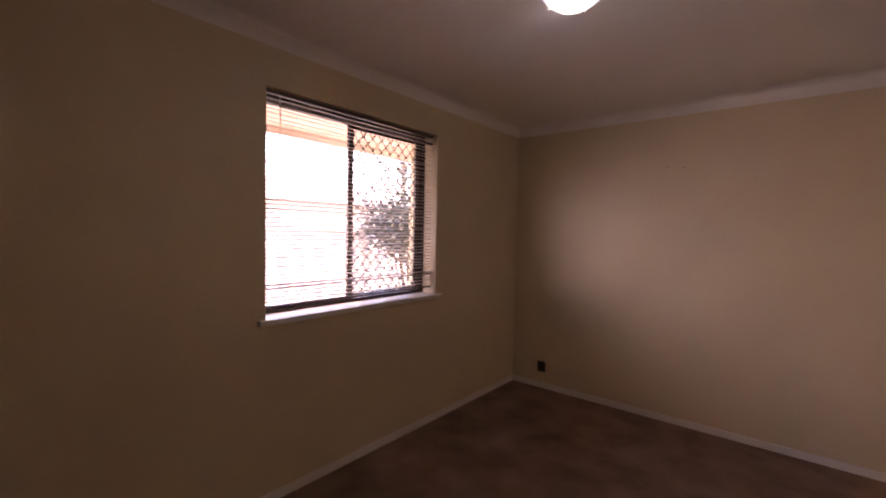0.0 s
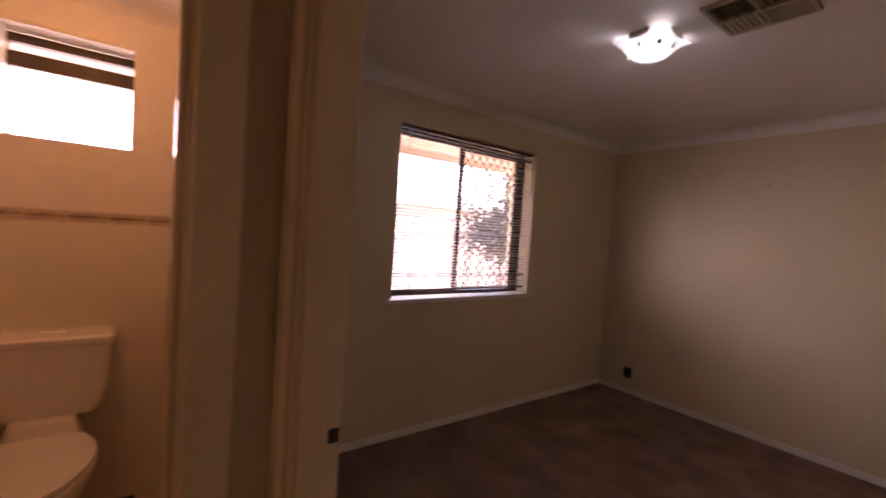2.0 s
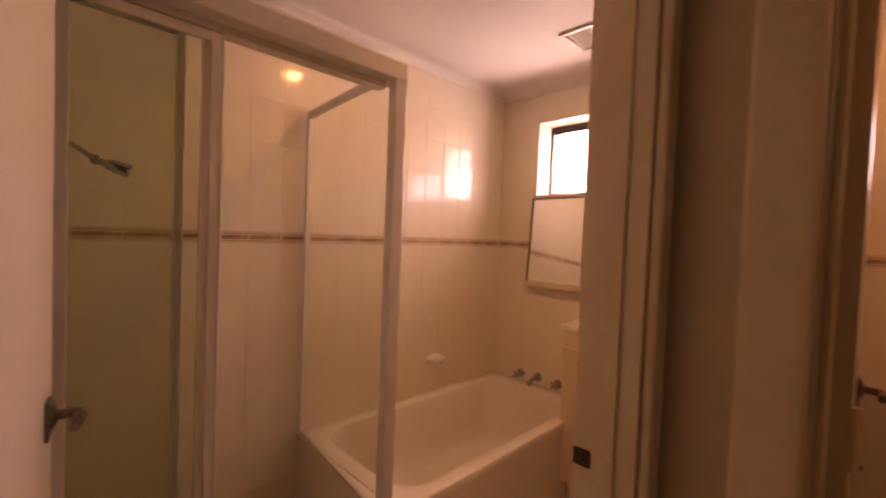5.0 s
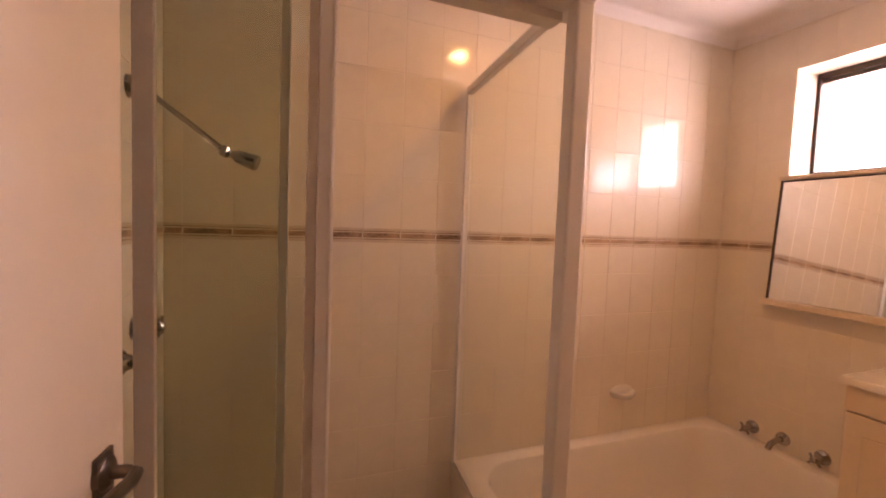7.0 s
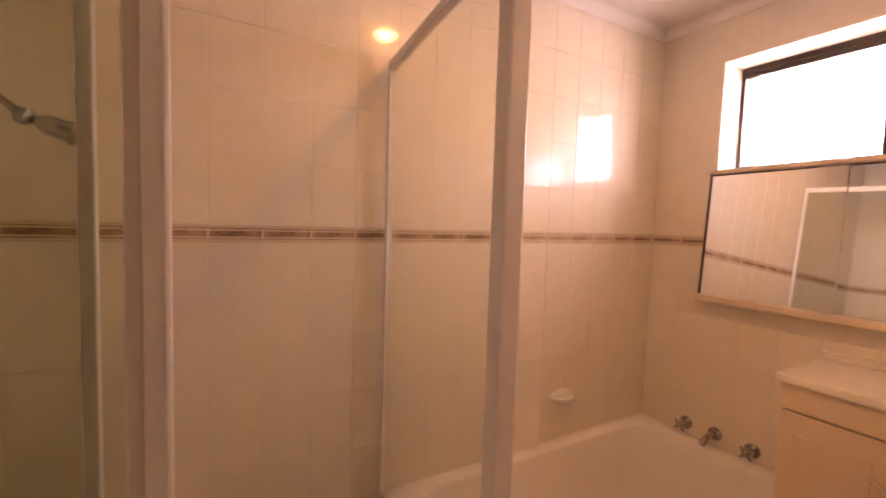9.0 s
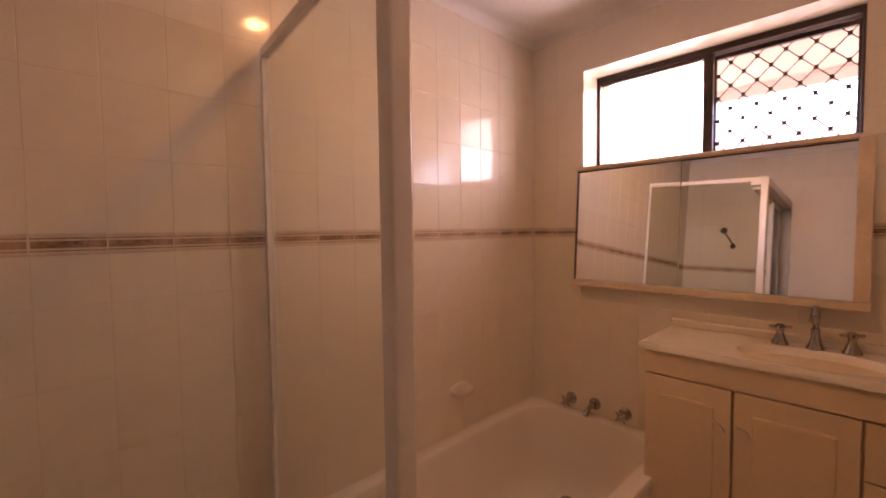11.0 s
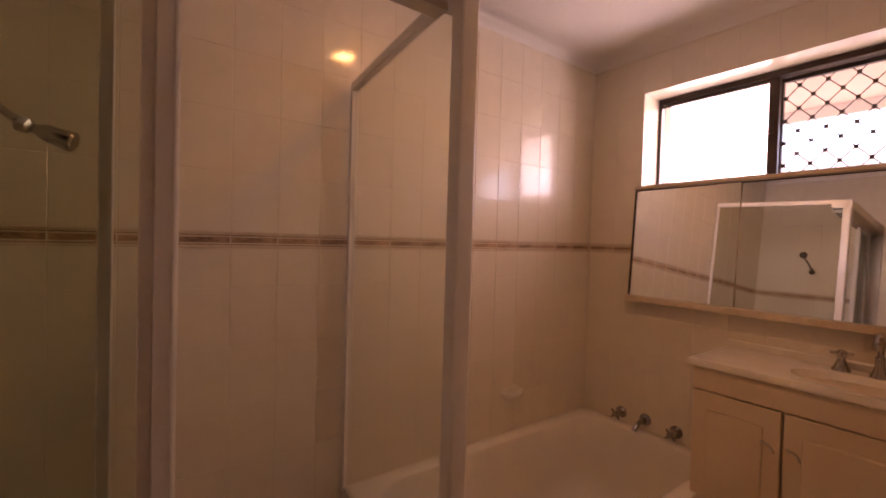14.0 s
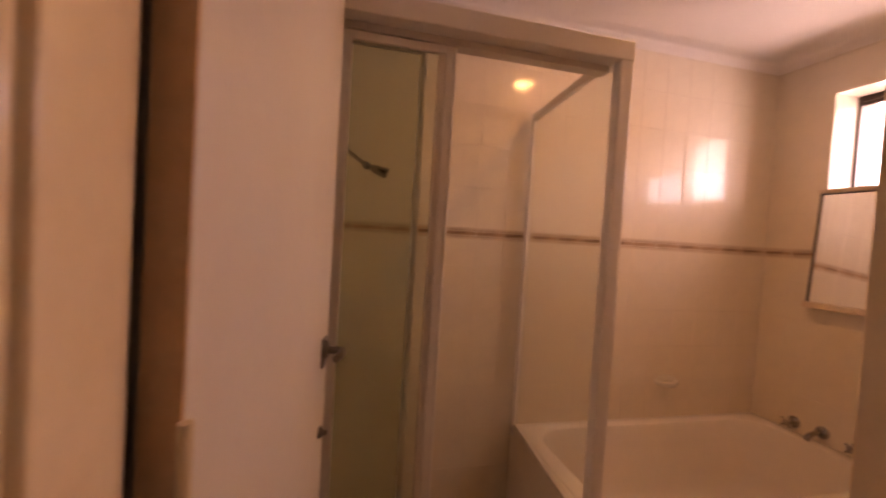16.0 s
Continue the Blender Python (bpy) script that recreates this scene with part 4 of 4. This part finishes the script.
# shower screen
FY, PX, STOP = -1.99, -0.318, 2.0
scr = thing("shower_screen", "white framed sliding shower screen, partly open", "shower screen")
part("corner_post", cubes((-0.314, FY - 0.02, WET + 0.06, -0.27, FY + 0.02, STOP), bevel=0.005), WHITEALU, scr)
part("header", cubes((-0.314, FY - 0.075, STOP - 0.055, EX - 0.008, FY + 0.022, STOP + 0.001), bevel=0.004), WHITEALU, scr)
part("header_track", cubes((-0.268, FY - 0.072, STOP - 0.075, EX - 0.01, FY - 0.03, STOP - 0.056)), GREYALU, scr)
SKEW = pose(-0.296, FY - 0.02, 0, 0, 0, -5.6)   # the side pane runs slightly askew to the back wall
LEN = 0.725
part("side_rail", moved(cubes((-0.011, -LEN, STOP - 0.03, 0.011, -0.002, STOP), bevel=0.003), SKEW), WHITEALU, scr)
part("side_channel", moved(cubes((-0.012, -LEN, RIM, 0.012, -LEN + 0.016, STOP - 0.03), bevel=0.002), SKEW), WHITEALU, scr)
part("side_sill", moved(cubes((-0.009, -LEN + 0.016, RIM + 0.002, 0.009, -0.002, RIM + 0.014), bevel=0.002), SKEW), GREYALU, scr)
part("side_pane", moved(cubes((-0.0025, -LEN + 0.012, RIM + 0.012, 0.0025, 0.002, STOP - 0.02)), SKEW), SHOWERGLASS, scr, "faintly green side pane")
part("wall_channel", cubes((EX - 0.03, FY - 0.072, WET + 0.06, EX - 0.008, FY + 0.016, STOP - 0.056)), GREYALU, scr)
part("sill_track", cubes((PX + 0.05, FY - 0.074, WET + 0.06, EX - 0.01, FY + 0.01, WET + 0.09), bevel=0.003), WHITEALU, scr)
for nm, x0, x1, y, st, metal in (("fixed_panel", 0.283, EX - 0.032, FY - 0.062, 0.017, WHITEALU), ("sliding_panel", 0.206, 0.515, FY - 0.04, 0.03, WHITEALU)):
    p = part(nm, cubes((x0, y - 0.008, WET + 0.095, x0 + st, y + 0.008, STOP - 0.078), (x1 - st, y - 0.008, WET + 0.095, x1, y + 0.008, STOP - 0.078),
             (x0 + st, y - 0.008, WET + 0.095, x1 - st, y + 0.008, WET + 0.12), (x0 + st, y - 0.008, STOP - 0.1, x1 - st, y + 0.008, STOP - 0.078), bevel=0.002), metal, scr)
    part("pane", cubes((x0 + st - 0.002, y - 0.0025, WET + 0.115, x1 - st + 0.002, y + 0.0025, STOP - 0.095)), SCREENGLASS, p, "dull greenish safety glass")
    if nm == "sliding_panel":
        part("glazing_channel", cubes((x0 + st, y - 0.006, WET + 0.12, x0 + st + 0.018, y + 0.005, STOP - 0.1), bevel=0.0015), GREYALU, p, "dull grey glazing channel")
        part("finger_rib", cubes((x0 + 0.003, y + 0.008, WET + 0.1, x0 + 0.008, y + 0.011, STOP - 0.08), bevel=0.001), WHITEALU, p)
solid("shower_hob", cubes((PX - 0.016, FY - 0.09, WET, EX - 0.008, FY + 0.04, WET + 0.06), bevel=0.004), TILE, "low tiled hob under the shower screen", "shower hob", kind="")
bm = bmesh.new()
loft(bm, [[(bx1 + 0.003, SY + 0.008, z), (bx1 + 0.006, SY + 0.008, z), (-0.302, FY - 0.091, z), (bx1 + 0.003, FY - 0.091, z)] for z in (WET, RIM - 0.002)], True, True)
solid("shower_wall_end", bm, TILE, "tiled end wall between bath and shower", "shower wall", kind="")

rose = thing("shower", "chrome shower rose on a long angled arm", "shower")
part("flange", moved(lathe([(0.028, 0), (0.026, 0.006), (0.014, 0.012)], 18), pose(EX - 0.008, -2.435, 1.772, 0, -90, 0)), CHROME, rose, smooth=True)
part("arm", tube([(EX - 0.01, -2.435, 1.772), (0.615, -2.432, 1.77), (0.59, -2.422, 1.758), (0.5, -2.365, 1.688), (0.418, -2.313, 1.622)], 0.0068, 10), CHROME, rose, smooth=True)
AIM = look((0.418, -2.313, 1.622), (0.345, -2.297, 1.597)) @ pose(0, 0, 0, 180, 0, 0)
part("elbow", moved(lathe([(0.012, 0), (0.016, 0.008), (0.016, 0.03), (0.012, 0.036)], 14), look((0.615, -2.432, 1.77), (0.5, -2.365, 1.688)) @ pose(0, 0, 0, 180, 0, 0)), CHROME, rose, smooth=True)
part("swivel_nut", moved(lathe([(0.009, -0.012), (0.015, -0.006), (0.015, 0.006), (0.009, 0.01)], 6), AIM), CHROME, rose)
part("rose", moved(lathe([(0.007, 0.008), (0.009, 0.018), (0.015, 0.028), (0.017, 0.055), (0.019, 0.07), (0.016, 0.074)], 18), AIM), CHROME, rose, smooth=True)
for y, z in ((-2.46, 1.19), (-2.37, 1.13)):
    cross_tap("shower_tap", (EX - 0.008, y, z), pose(0, 0, 0, 0, -90, 0), "chrome cross handled shower tap on the tiled wall", "shower taps")

# ceiling fittings
bl = thing("downlight", "lit warm round ceiling downlight with a white rim", "ceiling light")
bm = bmesh.new()
ring = lambda r, z: [(-0.655 + r * math.cos(2 * math.pi * i / 32), -1.93 + r * math.sin(2 * math.pi * i / 32), TOP + z) for i in range(32)]
loft(bm, [ring(0.066, 0), ring(0.064, -0.006), ring(0.056, -0.009), ring(0.05, -0.004)])
part("rim", bm, WHITEALU, bl, smooth=True)
part("diffuser", moved(lathe([(0.05, -0.001), (0.05, -0.0045), (0.03, -0.007), (0.004, -0.0075)], 32), pose(-0.655, -1.93, TOP)), LAMPW, bl, smooth=True)
fan = thing("exhaust_fan", "white square ceiling exhaust fan grille", "exhaust fan")
part("frame", cubes((-1.52, -2.02, TOP - 0.012, -1.5, -1.78, TOP), (-1.3, -2.02, TOP - 0.012, -1.28, -1.78, TOP), (-1.5, -2.02, TOP - 0.012, -1.3, -2.0, TOP), (-1.5, -1.8, TOP - 0.012, -1.3, -1.78, TOP), bevel=0.003), WHITEALU, fan)
part("backing", cubes((-1.5, -2.0, TOP - 0.003, -1.3, -1.8, TOP - 0.001)), WHITEALU, fan)
for k in range(10):
    part("slat", moved(cubes((-0.1, -0.001, -0.006, 0.1, 0.001, 0.006)), pose(-1.4, -1.99 + 0.02 * k, TOP - 0.008, 35, 0, 0)), WHITEALU, fan)
sw = thing("light_switch", "white wall switch beside the bathroom door", "switch")
part("plate", cubes((-0.195, BT - 0.01, 1.125, -0.125, BT - 0.001, 1.24), bevel=0.003), SEATPL, sw)
part("rocker", cubes((-0.168, BT - 0.014, 1.17, -0.152, BT - 0.01, 1.195), bevel=0.001), SEATPL, sw)


# ---- outside ----
solid("ground", cubes((-300, -300, -0.35, 300, 300, -0.3)), EARTH, "dry sandy ground beside the house", "ground")
solid("eave_soffit", cubes((-2.72, -4, 2.22, OUT, 5, 2.25)), EAVE, "pink painted eave soffit outside the windows", "eave")
solid("fascia_board", cubes((-2.75, -4, 2.16, -2.72, 5, 2.36)), FASCIA, "pale painted fascia board", "eave")
solid("roof_slab", cubes((-2.85, -4, TOP + 0.12, 4, 5, TOP + 0.2)), ROOF, "grey tiled roof of the house", "roof")
fence = thing("boundary_fence", "weathered grey fibre cement boundary fence", "fence")
for k in range(9):
    bm = bmesh.new()
    y0 = -5 + k * 1.2
    pts = [(0.012 * math.sin(2 * math.pi * i / 8 * 1.0), i) for i in range(0, 33)]
    loft(bm, [[(-5.2 + dx, y0 + 0.0375 * i * 0.98, z) for dx, i in pts] + [(-5.22 + dx, y0 + 0.0375 * i * 0.98, z) for dx, i in pts[::-1]] for z in (-0.3, 1.45)], True, True)
    part("sheet", bm, FENCE, fence)
part("capping", cubes((-5.24, -5, 1.45, -5.17, 5.8, 1.49)), FENCE, fence)
house = thing("neighbour_house", "pale rendered neighbouring house with a grey tiled roof", "house")
part("wall", cubes((-16, -9, -0.3, -10, 9, 2.2)), BRICK, house)
bm = bmesh.new()
loft(bm, [[(-16.6, -9.6, 2.2), (-9.4, -9.6, 2.2), (-9.4, 9.6, 2.2), (-16.6, 9.6, 2.2)], [(-13.1, -6, 3.9), (-12.9, -6, 3.9), (-12.9, 6, 3.9), (-13.1, 6, 3.9)]], True, True)
part("roof", bm, ROOF, house)


def tree(x, y, high, spread, seed):
    rng = random.Random(seed)
    t = thing("tree", "grey-green leafy garden tree behind the fence", "tree", "garden trees")
    bm = tube([(x, y, -0.3), (x + 0.05, y + 0.04, high * 0.3), (x - 0.05, y + 0.1, high * 0.55), (x, y, high * 0.8)], 0.09, 8)
    part("trunk", bm, BARK, t, smooth=True)
    ends = []
    for k in range(9):
        a, z = rng.uniform(0, 6.28), high * rng.uniform(0.4, 0.7)
        e = (x + spread * 0.7 * math.cos(a), y + spread * 0.7 * math.sin(a), z + high * rng.uniform(0.1, 0.3))
        part("limb", tube([(x, y, z), ((x + e[0]) / 2, (y + e[1]) / 2, (z + e[2]) / 2 + 0.1), e], 0.03, 6), BARK, t)
        ends.append(e)
    verts, faces = [], []
    for e in ends:
        for _ in range(150):
            p = Vector(e) + Vector((rng.gauss(0, spread * 0.28), rng.gauss(0, spread * 0.28), rng.gauss(0, high * 0.09)))
            q = Euler((rng.uniform(0, 6), rng.uniform(0, 6), rng.uniform(0, 6))).to_matrix()
            i = len(verts)
            for c in ((-0.03, 0, 0), (0, -0.07, 0.01), (0.03, 0, 0), (0, 0.07, 0.01)):
                verts.append(p + q @ Vector(c))
            faces.append((i, i + 1, i + 2, i + 3))
    me = bpy.data.meshes.new("crown")
    me.from_pydata(verts, [], faces)
    me.materials.append(LEAF)
    ob = new("crown", me)
    ob.parent = t
    tagged(ob, kind="stuff")


tree(-8.0, 8.2, 4.2, 1.5, 4)


def shrub(x, y, high, spread, seed):
    rng = random.Random(seed)
    t = thing("shrub", "dense dark green garden shrub in front of the fence", "shrub")
    ends = []
    for k in range(8):
        a = k * 0.785 + rng.uniform(-0.3, 0.3)
        e = (x + spread * 0.6 * math.cos(a), y + spread * 0.6 * math.sin(a), high * rng.uniform(0.68, 0.95))
        part("stem", tube([(x + 0.05 * math.cos(a), y + 0.05 * math.sin(a), -0.3), ((x + e[0]) / 2, (y + e[1]) / 2, high * 0.3), e], 0.016, 6), BARK, t)
        ends.append(e)
    verts, faces = [], []
    for _ in range(3600):
        e = rng.choice(ends)
        p = Vector((e[0] + rng.gauss(0, spread * 0.33), e[1] + rng.gauss(0, spread * 0.33), e[2] + rng.gauss(0, 0.17)))
        q = Euler((rng.uniform(0, 6), rng.uniform(0, 6), rng.uniform(0, 6))).to_matrix()
        i = len(verts)
        for c in ((-0.028, 0, 0), (0, -0.055, 0.01), (0.028, 0, 0), (0, 0.055, 0.01)):
            verts.append(p + q @ Vector(c))
        faces.append((i, i + 1, i + 2, i + 3))
    me = bpy.data.meshes.new("foliage")
    me.from_pydata(verts, [], faces)
    me.materials.append(LEAF)
    ob = new("foliage", me)
    ob.parent = t
    tagged(ob, kind="stuff")


shrub(-4.3, 4.75, 1.95, 0.62, 9)


# ---- tiles, piece by piece ----
tile_cache = {}


def tile_mesh(w, h, depth, material):
    key = (round(w, 3), round(h, 3), round(depth, 4), material.name)
    if key not in tile_cache:
        bm = bmesh.new()
        b = 0.001
        w2, h2 = w / 2 - 0.0004, h / 2 - 0.0004
        loft(bm, [[(-w2, -h2, 0), (w2, -h2, 0), (w2, h2, 0), (-w2, h2, 0)], [(-w2, -h2, depth - b), (w2, -h2, depth - b), (w2, h2, depth - b), (-w2, h2, depth - b)],
                  [(-w2 + b, -h2 + b, depth), (w2 - b, -h2 + b, depth), (w2 - b, h2 - b, depth), (-w2 + b, h2 - b, depth)]], False, True)
        tile_cache[key] = mesh_of("tile", bm, material)
    return tile_cache[key]


COURSES = [WET, 0.138, 0.328, 0.518, 0.708, 0.898, 1.088, 1.278, 1.4]
UPPER = [1.451, 1.638, 1.828, 2.018, 2.208, 2.395]


def lay(wall, u0, u1, first, to_world, holes=(), depth=0.007, upper=True):
    """Wall tiles between u0 and u1, a joint at first, 0.14 m apart; a brown band between lower and upper courses."""
    us = [u0]
    u = first - math.ceil((first - u0) / 0.1405) * 0.1405
    while u < u1 - 0.012:
        if u > u0 + 0.012:
            us.append(u)
        u += 0.1405
    us.append(u1)
    spans = list(zip(COURSES, COURSES[1:])) + [(COURSES[-1], UPPER[0])] + list(zip(UPPER, UPPER[1:]))
    for z0, z1 in spans:
        band = z0 == COURSES[-1]
        for a, b in zip(us, us[1:]):
            cells = [(a, b, z0, z1)]
            for ha, hb, hz0, hz1 in holes:
                cut = []
                for ca, cb, c0, c1 in cells:
                    if cb <= ha or ca >= hb or c1 <= hz0 or c0 >= hz1:
                        cut.append((ca, cb, c0, c1))
                        continue
                    if c0 < hz0:
                        cut.append((ca, cb, c0, hz0))
                    if c1 > hz1:
                        cut.append((ca, cb, hz1, c1))
                    if ca < ha:
                        cut.append((ca, ha, max(c0, hz0), min(c1, hz1)))
                    if cb > hb:
                        cut.append((hb, cb, max(c0, hz0), min(c1, hz1)))
                cells = cut
            for ca, cb, c0, c1 in cells:
                if cb - ca < 0.008 or c1 - c0 < 0.008:
                    continue
                if band:
                    mid = (c0 + c1) / 2
                    put(wall, "listello", tile_mesh(cb - ca, c1 - c0, depth, BANDBASE), to_world((ca + cb) / 2, mid))
                    put(wall, "listello_inlay", tile_mesh(cb - ca - 0.004, 0.018, depth + 0.0008, BAND), to_world((ca + cb) / 2, mid))
                    for z in (mid - 0.0145, mid + 0.0145):
                        put(wall, "listello_line", tile_mesh(cb - ca - 0.002, 0.0042, depth + 0.0012, BAND), to_world((ca + cb) / 2, z))
                    for z in (c0 + 0.0035, c1 - 0.0035):
                        put(wall, "listello_edge", tile_mesh(cb - ca, 0.008, depth + 0.002, BANDLINE), to_world((ca + cb) / 2, z))
                else:
                    put(wall, "tile", tile_mesh(cb - ca, c1 - c0, depth, TILE), to_world((ca + cb) / 2, (c0 + c1) / 2))


def put(wall, name, me, m):
    ob = new(name, me)
    ob.parent = wall
    tilt = random.gauss(0, 0.12), random.gauss(0, 0.12)
    ob.matrix_local = m @ pose(0, 0, 0, tilt[0], tilt[1], 0)


def facing_east(u, z):
    return Matrix(((0, 0, 1, WX), (1, 0, 0, u), (0, 1, 0, z), (0, 0, 0, 1)))


def facing_west(u, z):
    return Matrix(((0, 0, -1, EX), (-1, 0, 0, u), (0, 1, 0, z), (0, 0, 0, 1)))


def facing_south(u, z):
    return Matrix(((1, 0, 0, u), (0, 0, -1, TN), (0, 1, 0, z), (0, 0, 0, 1)))


def toilet_south(u, z):
    return Matrix(((-1, 0, 0, u), (0, 0, 1, TS), (0, 1, 0, z), (0, 0, 0, 1)))


def north_plain(u, z):
    return Matrix(((-1, 0, 0, u), (0, 0, 1, SY), (0, 1, 0, z), (0, 0, 0, 1)))


lay(wall_as, WX + 0.008, EX - 0.008, -0.116, north_plain)
lay(wall_aw, SY + 0.008, BT - 0.004, -2.46, facing_east, [AWIN])
lay(wall_ae, SY + 0.008, BT - 0.242, -2.05, facing_west)
lay(wall_tw, TS + 0.008, TN - 0.008, -0.55, facing_east, [TWIN])
lay(wall_tn, WX + 0.008, HW - 0.102, -0.9, facing_south)
lay(wall_ts, WX + 0.008, HW - 0.104, -0.9, toilet_south)


def pave(floor, x0, y0, x1, y1, size):
    x = x0
    while x < x1 - 0.01:
        y, xe = y0, min(x + size, x1)
        while y < y1 - 0.01:
            ye = min(y + size, y1)
            put(floor, "tile", tile_mesh(xe - x, ye - y, 0.004, FLOORTILE), pose((x + xe) / 2, (y + ye) / 2, WET))
            y = ye
        x = xe


pave(floor_t, WX + 0.008, TS + 0.008, HW - 0.104, TN - 0.008, 0.2)
pave(floor_a, WX + 0.008, FY + 0.04, EX - 0.008, BT - 0.004, 0.2)
pave(floor_a, PX, SY + 0.008, EX - 0.008, FY - 0.09, 0.1)
